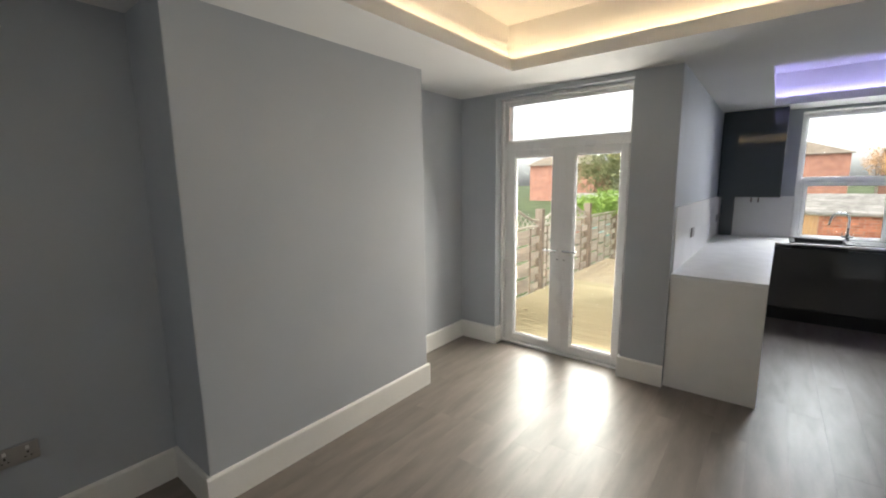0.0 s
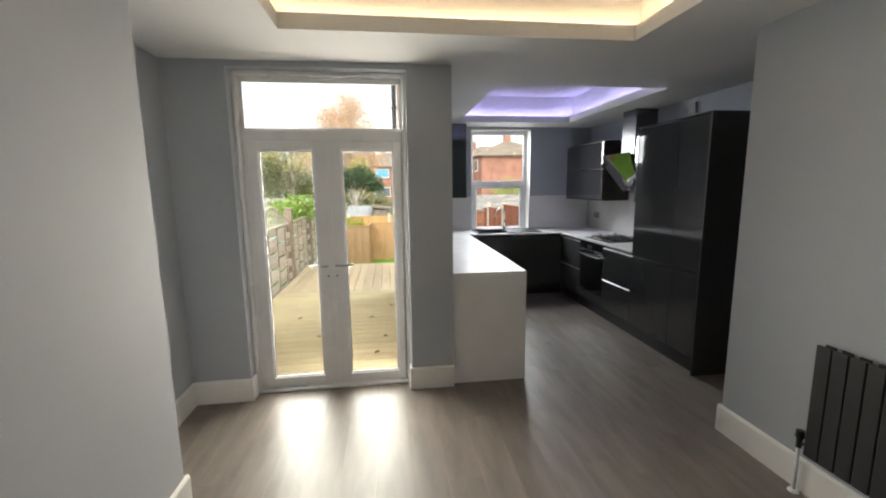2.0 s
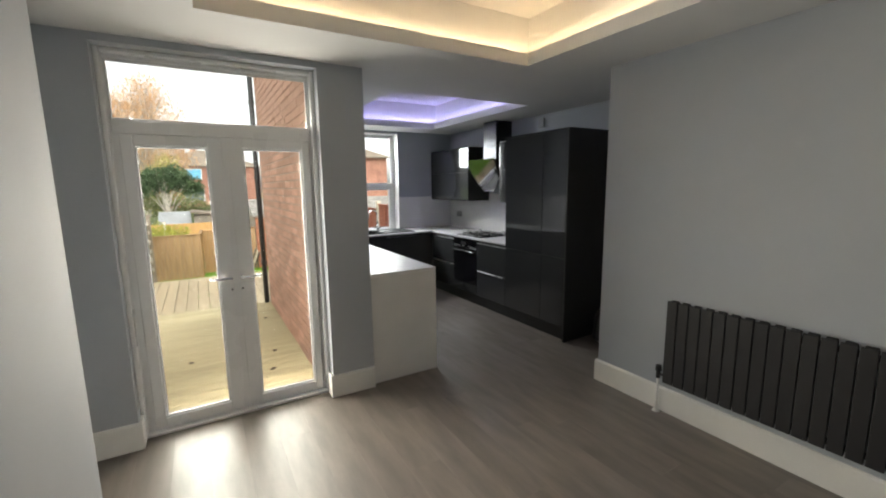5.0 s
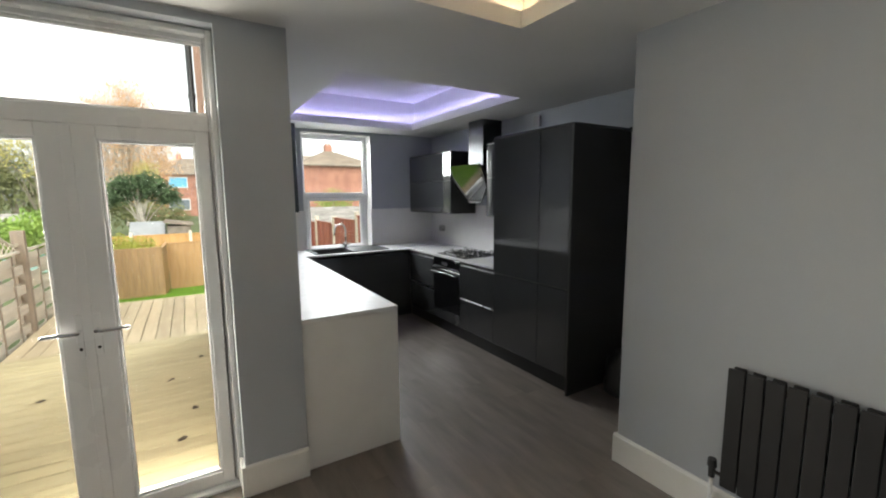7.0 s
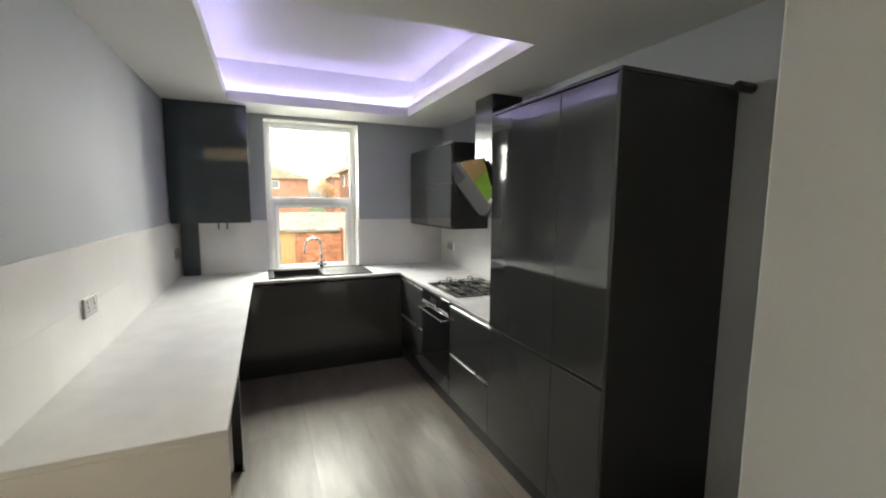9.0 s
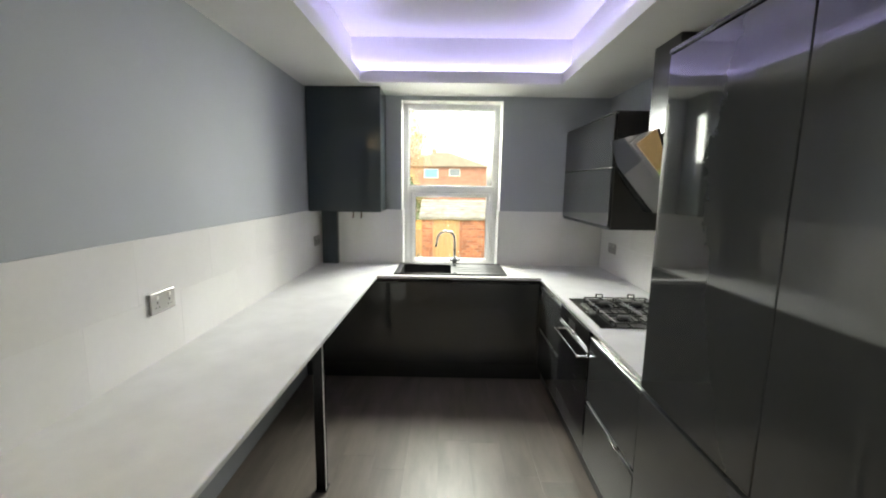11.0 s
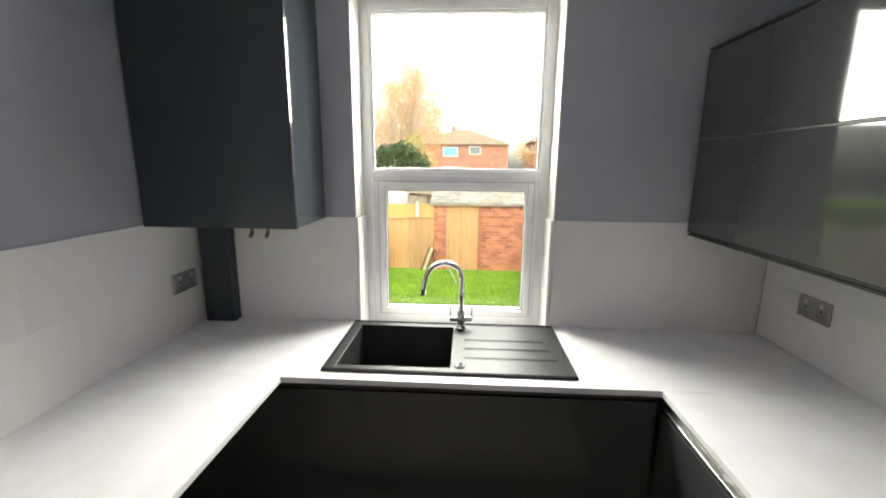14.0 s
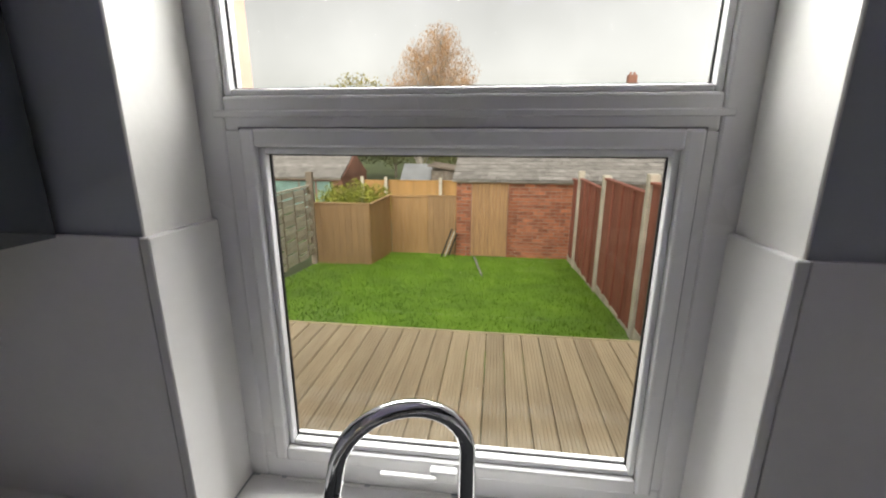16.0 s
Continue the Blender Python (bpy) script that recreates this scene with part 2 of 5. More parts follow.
# ---- building helpers ----
def block(bm, x0, x1, y0, y1, z0, z1, bevel=0.0, seg=1):
    """A box between two corners, its edges rounded by bevel."""
    r = bmesh.ops.create_cube(bm, size=1.0)
    v = r["verts"]
    bmesh.ops.scale(bm, vec=(x1 - x0, y1 - y0, z1 - z0), verts=v)
    bmesh.ops.translate(bm, vec=((x0 + x1) / 2, (y0 + y1) / 2, (z0 + z1) / 2), verts=v)
    if bevel:
        e = {e for q in v for e in q.link_edges}
        bmesh.ops.bevel(bm, geom=list(e), offset=bevel, segments=seg, affect="EDGES", profile=0.5)
    return bm


def box(x0, x1, y0, y1, z0, z1, bevel=0.0, seg=1):
    return block(bmesh.new(), x0, x1, y0, y1, z0, z1, bevel, seg)


def rod(bm, a, b, r0, r1=None, n=12):
    """A round bar from a to b."""
    a, b = Vector(a), Vector(b)
    d = b - a
    m = Matrix.Translation((a + b) / 2) @ d.to_track_quat("Z", "Y").to_matrix().to_4x4()
    bmesh.ops.create_cone(bm, cap_ends=True, segments=n, radius1=r0, radius2=r0 if r1 is None else r1, depth=d.length, matrix=m)
    return bm


def tube(points, r, n=10, taper=1.0):
    """A bent pipe along points."""
    bm = bmesh.new()
    pts = [Vector(p) for p in points]
    rings = []
    up = Vector((0.123, 0.93, 0.21)).normalized()
    for i, p in enumerate(pts):
        d = (pts[min(i + 1, len(pts) - 1)] - pts[max(i - 1, 0)]).normalized()
        s = d.cross(up).normalized()
        u = s.cross(d)
        k = r * (1 + (taper - 1) * i / (len(pts) - 1))
        rings.append([bm.verts.new(p + (s * math.cos(2 * math.pi * j / n) + u * math.sin(2 * math.pi * j / n)) * k) for j in range(n)])
    for a, b in zip(rings, rings[1:]):
        for j in range(n):
            bm.faces.new((a[j], a[(j + 1) % n], b[(j + 1) % n], b[j]))
    bm.faces.new(rings[0][::-1])
    bm.faces.new(rings[-1])
    return bm


def prism(outline, axis, a, b):
    """An outline in the two other axes, drawn out along axis from a to b."""
    bm = bmesh.new()
    def at(p, k):
        return {"x": (k, p[0], p[1]), "y": (p[0], k, p[1]), "z": (p[0], p[1], k)}[axis]
    lo = [bm.verts.new(at(p, a)) for p in outline]
    hi = [bm.verts.new(at(p, b)) for p in outline]
    for i in range(len(outline)):
        j = (i + 1) % len(outline)
        bm.faces.new((lo[i], lo[j], hi[j], hi[i]))
    bm.faces.new(lo[::-1])
    bm.faces.new(hi)
    return bm


def mesh_of(name, bm, material, smooth=False):
    bmesh.ops.recalc_face_normals(bm, faces=bm.faces)
    me = bpy.data.meshes.new(name)
    if smooth:
        for f in bm.faces:
            f.smooth = True
    bm.to_mesh(me)
    bm.free()
    me.materials.append(material)
    return me


def origin(ob):
    p = Vector((0, 0, 0))
    while ob:
        p += ob.location
        ob = ob.parent
    return p


def part(name, bm, material, parent, label="", smooth=False):
    """One mesh under a thing or a part; bm is in world metres."""
    bmesh.ops.translate(bm, vec=-origin(parent), verts=bm.verts)
    ob = new(name, mesh_of(name, bm, material, smooth))
    ob.parent = parent
    return tagged(ob, label)


def piece(name, me, place, parent, turn=0.0):
    """A small repeat on shared mesh data."""
    ob = new(name, me)
    ob.parent = parent
    ob.location = Vector(place) - origin(parent)
    ob.rotation_euler = (0, 0, turn)
    return ob


def thing(name, place, label, category, group="", kind=""):
    ob = new(name)
    ob.empty_display_size = 0.1
    ob.location = place
    return tagged(ob, label, category, group, kind)


def solid(name, bm, material, label, category="", kind="", smooth=False):
    ob = new(name, mesh_of(name, bm, material, smooth))
    return tagged(ob, label, category, "", kind)


# ---- measures ----
CEIL, UPPER = 2.415, 2.77
ALC, BREAST, DINE_R = -2.395, -1.978, 1.122
DOOR_Y, PIER_X, WIN_Y, KIT_R = 3.525, -0.47, 6.622, 2.15
BACK_Y, OUT_X, OUT_Y, TALL_Y = -1.1, -0.77, 6.93, 3.378
WT = 0.90
DX0, DX1, DZ = -1.995, -0.795, 2.375      # door opening
WX0, WX1, WZ1 = 0.285, 1.198, 2.38        # window opening

# ---- structure: walls ----
bm = box(ALC - 0.3, ALC, BACK_Y - 0.2, DOOR_Y + 0.33, -0.1, 2.9)
solid("wall_west", bm, M["paint"], "smooth grey painted plaster wall in the alcoves", "wall", "structure")
solid("chimney_breast", box(ALC - 0.01, BREAST, 0.80, 2.458, 0, CEIL + 0.02, 0.006, 2), M["paint"], "grey painted projecting chimney breast with sharp corners", "wall", "structure")
bm = bmesh.new()
for x0, x1, z0, z1 in ((ALC, DX0, -0.1, 2.9), (DX1, PIER_X, -0.1, 2.9), (DX0, DX1, DZ, 2.9), (DX0, DX1, -0.1, -0.009)):
    block(bm, x0, x1, DOOR_Y, DOOR_Y + 0.33, z0, z1)
solid("wall_garden", bm, M["paint"], "grey painted wall around the French doors", "wall", "structure")
solid("wall_kitchen_west", box(OUT_X + 0.11, PIER_X - 0.0005, DOOR_Y + 0.331, WIN_Y, -0.1, 2.9), M["paint"], "blue-grey painted kitchen wall above white tiles", "wall", "structure")
bm = bmesh.new()
for x0, x1, z0, z1 in ((OUT_X + 0.11, WX0, -0.1, 2.9), (WX1, KIT_R + 0.3, -0.1, 2.9), (WX0, WX1, WZ1, 2.9), (WX0, WX1, -0.1, 0.822)):
    block(bm, x0, x1, WIN_Y, OUT_Y - 0.1, z0, z1)
solid("wall_window", bm, M["paint"], "blue-grey painted wall around the kitchen window", "wall", "structure")
solid("wall_kitchen_east", box(KIT_R, KIT_R + 0.3, 2.0, WIN_Y - 0.0005, -0.1, 2.9), M["paint"], "grey painted kitchen wall behind the units", "wall", "structure")
solid("wall_east", box(DINE_R, KIT_R - 0.001, BACK_Y, 2.672, 0, CEIL + 0.02, 0.005, 2), M["paint"], "grey painted wall with a square corner by the kitchen", "wall", "structure")
solid("wall_south", box(ALC, KIT_R, BACK_Y - 0.2, BACK_Y, -0.1, 2.9), M["paint"], "plain grey painted wall behind", "wall", "structure")


# ---- structure: ceiling with two lit recesses ----
def slab_with_hole(bm, x0, x1, y0, y1, hx0, hx1, hy0, hy1, z0, z1):
    block(bm, x0, hx0, y0, y1, z0, z1)
    block(bm, hx1, x1, y0, y1, z0, z1)
    block(bm, hx0, hx1, y0, hy0, z0, z1)
    block(bm, hx0, hx1, hy1, y1, z0, z1)


TRAYS = ((-1.503, 0.553, 0.15, 2.932, "warm_led"), (0.017, 1.583, 4.078, 6.140, "purple_led"))
CH, LIP = 0.085, 0.085
SEAM = 3.50
bm = bmesh.new()
for (tx0, tx1, ty0, ty1, _), (x0, x1, y0, y1) in zip(TRAYS, ((ALC, KIT_R, BACK_Y, SEAM), (OUT_X, KIT_R, SEAM, WIN_Y + 0.05))):
    slab_with_hole(bm, x0, x1, y0, y1, tx0, tx1, ty0, ty1, CEIL, CEIL + 0.02)
    slab_with_hole(bm, tx0 - 0.02, tx1 + 0.02, ty0 - 0.02, ty1 + 0.02, tx0, tx1, ty0, ty1, CEIL + 0.02, CEIL + LIP)
    slab_with_hole(bm, tx0 - CH - 0.06, tx1 + CH + 0.06, ty0 - CH - 0.06, ty1 + CH + 0.06, tx0 - CH, tx1 + CH, ty0 - CH, ty1 + CH, CEIL + 0.02, UPPER)
block(bm, ALC, PIER_X, SEAM, DOOR_Y + 0.05, CEIL, CEIL + 0.0195)
block(bm, ALC - 0.3, KIT_R + 0.3, BACK_Y - 0.2, DOOR_Y + 0.33, UPPER, UPPER + 0.15)
block(bm, OUT_X + 0.12, KIT_R + 0.3, DOOR_Y + 0.33, WIN_Y + 0.2, UPPER, UPPER + 0.15)
solid("ceiling", bm, M["ceiling"], "white painted ceiling with two recessed lit trays", "ceiling", "structure")
for tx0, tx1, ty0, ty1, led in TRAYS:
    warm = led == "warm_led"
    strip = thing("led_strip", (tx0, ty0, CEIL + 0.03), "warm white glowing strip hidden in the ceiling recess" if warm else "violet glowing strip hidden in the ceiling recess", "light")
    c, w = 0.024, 0.012
    for x0, x1, y0, y1 in ((tx0 - c - w, tx0 - c, ty0 - c, ty1 + c), (tx1 + c, tx1 + c + w, ty0 - c, ty1 + c), (tx0 - c, tx1 + c, ty0 - c - w, ty0 - c), (tx0 - c, tx1 + c, ty1 + c, ty1 + c + w)):
        part("led_tape", box(x0, x1, y0, y1, CEIL + 0.070, CEIL + 0.078), M[led], strip)
        part("led_channel", box(x0 + 0.001, x1 - 0.001, y0 + 0.001, y1 - 0.001, CEIL + 0.0205, CEIL + 0.0695), M["ceiling"], strip, "white batten that carries the tape")


# ---- structure: skirting ----
def skirting(name, path, out):
    """A tall skirting board along path; out is the way it faces."""
    (x0, y0), (x1, y1) = path
    t, h = 0.018, 0.172
    if out in ("+x", "-x"):
        s = t if out == "+x" else -t
        prof = [(x0, 0.0), (x0 + s, 0.0), (x0 + s, h - 0.012), (x0 + s * 0.55, h), (x0, h)]
        bm = prism(prof, "y", y0, y1)
    else:
        s = t if out == "+y" else -t
        prof = [(y0, 0.0), (y0 + s, 0.0), (y0 + s, h - 0.012), (y0 + s * 0.55, h), (y0, h)]
        bm = prism(prof, "x", x0, x1)
    return solid(name, bm, M["gloss_white"], "tall white painted skirting board", "skirting", "structure")


skirting("baseboard_breast", ((BREAST, 0.782), (BREAST, 2.476)), "+x")
skirting("baseboard_breast_side", ((ALC, 2.458), (BREAST, 2.458)), "+y")
skirting("baseboard_breast_near", ((ALC, 0.80), (BREAST, 0.80)), "-y")
skirting("baseboard_alcove", ((ALC, 2.476), (ALC, DOOR_Y)), "+x")
skirting("baseboard_alcove_near", ((ALC, BACK_Y), (ALC, 0.782)), "+x")
skirting("baseboard_door_left", ((ALC + 0.018, DOOR_Y), (DX0 + 0.015, DOOR_Y)), "-y")
skirting("baseboard_door_right", ((DX1 - 0.002, DOOR_Y), (PIER_X, DOOR_Y)), "-y")
skirting("baseboard_east", ((DINE_R, BACK_Y), (DINE_R, 2.69)), "-x")
skirting("baseboard_east_end", ((DINE_R, 2.672), (KIT_R, 2.672)), "+y")
skirting("baseboard_recess", ((KIT_R, 2.69), (KIT_R, TALL_Y - 0.002)), "-x")
solid("baseboard_door_return", box(DX1 - 0.02, DX1 - 0.002, DOOR_Y - 0.018, DOOR_Y + 0.09, 0, 0.172, 0.003), M["gloss_white"], "short white skirting return at the door reveal", "skirting", "structure")
solid("baseboard_door_return_left", box(DX0 + 0.002, DX0 + 0.02, DOOR_Y - 0.018, DOOR_Y + 0.09, 0, 0.172, 0.003), M["gloss_white"], "short white skirting return at the door reveal", "skirting", "structure")


# ---- French doors ----
def sash(parent, name, x0, x1, z0, z1, y0, y1, wl, wr, wb, wt_, material, bead=0.012):
    """A framed sash: four rails as one part, a glazing bead and a pane. The widths include the bead."""
    gx0, gx1, gz0, gz1 = x0 + wl, x1 - wr, z0 + wb, z1 - wt_
    bx0, bx1, bz0, bz1 = gx0 - bead, gx1 + bead, gz0 - bead, gz1 + bead
    bm = bmesh.new()
    for a, b, c, d in ((x0, bx0, z0, z1), (bx1, x1, z0, z1), (bx0, bx1, z0, bz0), (bx0, bx1, bz1, z1)):
        block(bm, a, b, y0, y1, c, d, 0.005, 2)
    f = part(name, bm, material, parent)
    bm = bmesh.new()
    for a, b, c, d in ((bx0, gx0, bz0, bz1), (gx1, bx1, bz0, bz1), (gx0, gx1, bz0, gz0), (gx0, gx1, gz1, bz1)):
        block(bm, a, b, y0 + 0.012, y0 + 0.034, c, d, 0.004, 2)
    part("glazing_bead", bm, material, f)
    bm = bmesh.new()
    for a, b, c, d in ((gx0 - 0.002, gx0 + 0.003, gz0, gz1), (gx1 - 0.003, gx1 + 0.002, gz0, gz1), (gx0, gx1, gz0 - 0.002, gz0 + 0.003), (gx0, gx1, gz1 - 0.003, gz1 + 0.002)):
        block(bm, a, b, y0 + 0.030, y0 + 0.0345, c, d)
    part("gasket", bm, M["black_plastic"], f, "thin black glazing gasket")
    g = part("pane", box(bx0 + 0.002, bx1 - 0.002, y0 + 0.0345, y0 + 0.039, bz0 + 0.002, bz1 - 0.002), M["glass"], f)
    g.visible_shadow = False
    return f


door = thing("door_1", (DX0, DOOR_Y + 0.13, 0), "closed white plastic French doors with glazed toplight", "door", kind="structure")
FY = DOOR_Y + 0.145
bm = bmesh.new()
for a, b, c, d in ((DX0, DX0 + 0.034, 0.0, DZ), (DX1 - 0.038, DX1, 0.0, DZ), (DX0 + 0.034, DX1 - 0.038, DZ - 0.05, DZ), (DX0 + 0.034, DX1 - 0.038, 1.905, 1.985), (DX0 + 0.034, DX1 - 0.038, 0.0, 0.035)):
    block(bm, a, b, FY, FY + 0.07, c, d, 0.004)
block(bm, DX0 + 0.034, DX0 + 0.066, FY + 0.001, FY + 0.069, 0.035, 1.905)
block(bm, DX1 - 0.062, DX1 - 0.037, FY + 0.0590, FY + 0.0685, 0.034, 1.906)
block(bm, DX0 + 0.033, DX1 - 0.062, FY + 0.0592, FY + 0.0687, 1.882, 1.906)
part("door_frame", bm, M["upvc"], door)
bm = bmesh.new()
for a, b, c, d in ((DX0, DX0 + 0.028, 0.0, DZ), (DX1 - 0.028, DX1, 0.0, DZ), (DX0 + 0.028, DX1 - 0.028, DZ - 0.028, DZ)):
    block(bm, a, b, FY - 0.055, FY + 0.002, c, d, 0.008, 2)
part("frame_trim", bm, M["upvc"], door)
part("sill", box(DX0, DX1, FY - 0.05, FY + 0.001, 0.0, 0.022, 0.006, 2), M["upvc"], door, "low white threshold strip")
g = part("toplight_pane", box(DX0 + 0.032, DX1 - 0.036, FY + 0.03, FY + 0.035, 1.983, DZ - 0.048), M["glass"], door)
g.visible_shadow = False
bm = bmesh.new()
for a, b, c, d in ((DX0 + 0.034, DX0 + 0.046, 1.985, DZ - 0.05), (DX1 - 0.05, DX1 - 0.038, 1.985, DZ - 0.05), (DX0 + 0.046, DX1 - 0.05, 1.985, 1.997), (DX0 + 0.046, DX1 - 0.05, DZ - 0.062, DZ - 0.05)):
    block(bm, a, b, FY + 0.010, FY + 0.032, c, d, 0.004, 2)
part("glazing_bead", bm, M["upvc"], door)
DM = -1.381
for x0, x1, side in ((DX0 + 0.066, DM, 1), (DM + 0.001, DX1 - 0.045, -1)):
    leaf = sash(door, "door_leaf", x0, x1, 0.037, 1.903, FY - 0.012, FY + 0.058, 0.076 if side > 0 else 0.112, 0.112 if side > 0 else 0.068, 0.072, 0.073, M["upvc"])
    hx = x1 - 0.032 if side > 0 else x0 + 0.032
    hp = part("handle_plate", box(hx - 0.014, hx + 0.014, FY - 0.022, FY - 0.0125, 0.86, 1.06, 0.004, 2), M["upvc"], leaf)
    bm = rod(bmesh.new(), (hx, FY - 0.02, 0.985), (hx, FY - 0.062, 0.985), 0.009)
    block(bm, min(hx + 0.008, hx - side * 0.125), max(hx + 0.008, hx - side * 0.125) if side > 0 else hx + 0.125, FY - 0.07, FY - 0.056, 0.976, 0.994, 0.005, 2)
    part("lever_handle", bm, M["chrome"], leaf, "chrome lever handle")
    part("keyhole", rod(bmesh.new(), (hx, FY - 0.0235, 0.90), (hx, FY - 0.0215, 0.90), 0.007), M["black_plastic"], leaf)
part("astragal", box(DM - 0.02, DM + 0.02, FY - 0.02, FY - 0.0125, 0.04, 1.90, 0.003), M["upvc"], door)

# ---- kitchen window ----
SILL = 0.832
win = thing("window_1", (WX0, WIN_Y + 0.12, SILL), "white plastic kitchen window with two stacked panes", "window", kind="structure")
WYF = 6.775
UX0, UX1, UZ0, UZ1 = 0.349, 1.133, 1.630, 2.319
bm = bmesh.new()
for a, b, c, d in ((WX0, UX0 - 0.012, SILL, WZ1), (UX1 + 0.012, WX1, SILL, WZ1), (UX0 - 0.012, UX1 + 0.012, UZ1 + 0.012, WZ1), (UX0 - 0.012, UX1 + 0.012, 1.560, UZ0 - 0.012), (UX0 - 0.012, UX1 + 0.012, SILL, 0.892)):
    block(bm, a, b, WYF, WYF + 0.07, c, d, 0.005, 2)
for a, b in ((UX0 - 0.012, 0.372), (1.118, UX1 + 0.012)):
    block(bm, a, b, WYF + 0.001, WYF + 0.069, 0.892, 1.560)
part("window_frame", bm, M["upvc"], win)
bm = bmesh.new()
for a, b, c, d in ((UX0 - 0.012, UX0, UZ0 - 0.012, UZ1 + 0.012), (UX1, UX1 + 0.012, UZ0 - 0.012, UZ1 + 0.012), (UX0, UX1, UZ0 - 0.012, UZ0), (UX0, UX1, UZ1, UZ1 + 0.012)):
    block(bm, a, b, WYF + 0.008, WYF + 0.030, c, d, 0.004, 2)
part("glazing_bead", bm, M["upvc"], win)
bm = bmesh.new()
for a, b, c, d in ((UX0 - 0.002, UX0 + 0.003, UZ0, UZ1), (UX1 - 0.003, UX1 + 0.002, UZ0, UZ1), (UX0, UX1, UZ0 - 0.002, UZ0 + 0.003), (UX0, UX1, UZ1 - 0.003, UZ1 + 0.002)):
    block(bm, a, b, WYF + 0.026, WYF + 0.0302, c, d)
part("gasket", bm, M["black_plastic"], win, "thin black glazing gasket")
g = part("pane", box(UX0 - 0.01, UX1 + 0.01, WYF + 0.0305, WYF + 0.035, UZ0 - 0.01, UZ1 + 0.01), M["glass"], win)
g.visible_shadow = False
bm = bmesh.new()
for a, b, c, d in ((WX0, WX0 + 0.006, 1.4, WZ1), (WX1 - 0.006, WX1, 1.4, WZ1), (WX0 + 0.006, WX1 - 0.006, WZ1 - 0.006, WZ1)):
    block(bm, a, b, WIN_Y - 0.003, WYF - 0.001, c, d, 0.002)
part("reveal_lining", bm, M["gloss_white"], win, "white painted window reveal")
bm = box(WX0, WX0 + 0.017, WIN_Y - 0.009, WYF - 0.001, SILL + 0.001, 1.404, 0.002)
block(bm, WX1 - 0.017, WX1, WIN_Y - 0.009, WYF - 0.001, SILL + 0.001, 1.404, 0.002)
part("reveal_tile", bm, M["tile"], win, "white tile lining the lower window reveal")
part("window_sill", box(WX0 + 0.0175, WX1 - 0.0175, WIN_Y + 0.0005, WYF - 0.001, SILL - 0.008, SILL, 0.002), M["tile"], win)
bm = bmesh.new()
for k in range(14):
    x = 0.32 + 0.062 * k
    block(bm, x, x + 0.05 + 0.012 * (k % 3), WYF - 0.006 - 0.002 * (k % 2), WYF - 0.0005, SILL, SILL + 0.004 + 0.001 * (k % 2), 0.001)
part("sealant_bead", bm, M["grout"], win, "uneven dirty sealant line along the sill")
low = sash(win, "opening_sash", 0.366, 1.124, 0.886, 1.564, WYF - 0.010, WYF + 0.055, 0.038, 0.040, 0.043, 0.043, M["upvc"])
# grey strips on the frame face, coloured as the shaded groove round the sash
bm = bmesh.new()
for a, b, c, d in ((0.3632, 0.3658, 0.8832, 1.5668), (1.1242, 1.1268, 0.8832, 1.5668), (0.3658, 1.1242, 1.5642, 1.5668), (0.3658, 1.1242, 0.8832, 0.8858)):
    block(bm, a, b, WYF - 0.0022, WYF - 0.0002, c, d)
part("sash_gasket", bm, M["grey_plastic"], low, "thin grey strip drawn as the shade in the sash gap")
bm = box(UX0 - 0.03, UX1 + 0.03, WYF - 0.004, WYF + 0.002, 1.582, 1.594, 0.002)
part("transom_moulding", bm, M["upvc"], win)
bm = box(0.70, 0.755, WYF - 0.030, WYF - 0.0105, 0.888, 0.912, 0.004, 2)
block(bm, 0.60, 0.715, WYF - 0.040, WYF - 0.028, 0.893, 0.904, 0.004, 2)
part("window_handle", bm, M["white_plastic"], low, "small white window handle")

# ---- kitchen units ----
FX = 1.478            # front of the right run
FYK = 6.075           # front of the sink run
LX = 0.128            # front of the left run
TH = 0.022


def front(parent, x, y0, y1, z0, z1, name="door_front", material="cabinet"):
    """A gloss front on a run that faces west, with a slightly rounded rim."""
    return part(name, box(x, x + 0.019, y0 + 0.0015, y1 - 0.0015, z0, z1, 0.0025, 2), M[material], parent)


def rail(parent, x, y0, y1, z):
    return part("handle_rail", box(x + 0.003, x + 0.03, y0 + 0.003, y1 - 0.003, z - 0.0035, z + 0.0035, 0.001), M["steel"], parent, "thin bright metal grip rail")


# tall larder pair
tall = thing("tall_cabinet", (FX, TALL_Y, 0), "tall anthracite gloss larder unit with black end panel", "cabinet")
TY1, TSP = 4.312, 3.722
part("body", box(FX + 0.02, KIT_R - 0.002, TALL_Y + 0.019, TY1, 0.15, 2.075), M["cabinet_side"], tall)
part("end_panel", box(FX - 0.004, KIT_R - 0.002, TALL_Y, TALL_Y + 0.0185, 0.0, 2.085, 0.002), M["cabinet_side"], tall, "matt black end panel")
part("plinth", box(FX + 0.055, FX + 0.07, TALL_Y + 0.019, TY1, 0.0, 0.149), M["plinth"], tall)
part("cornice", box(FX - 0.006, KIT_R - 0.002, TALL_Y - 0.004, TY1, 2.086, 2.102, 0.003), M["cabinet"], tall)
for y0, y1 in ((TALL_Y + 0.019, TSP), (TSP, TY1)):
    front(tall, FX, y0, y1, 0.856, 2.083)
    front(tall, FX, y0, y1, 0.152, 0.838)
solid("pipe_stub", rod(bmesh.new(), (KIT_R - 0.001, TALL_Y - 0.05, 2.08), (KIT_R - 0.09, TALL_Y - 0.05, 2.08), 0.022, n=14), M["black_plastic"], "short black pipe stub beside the tall unit", "pipe")

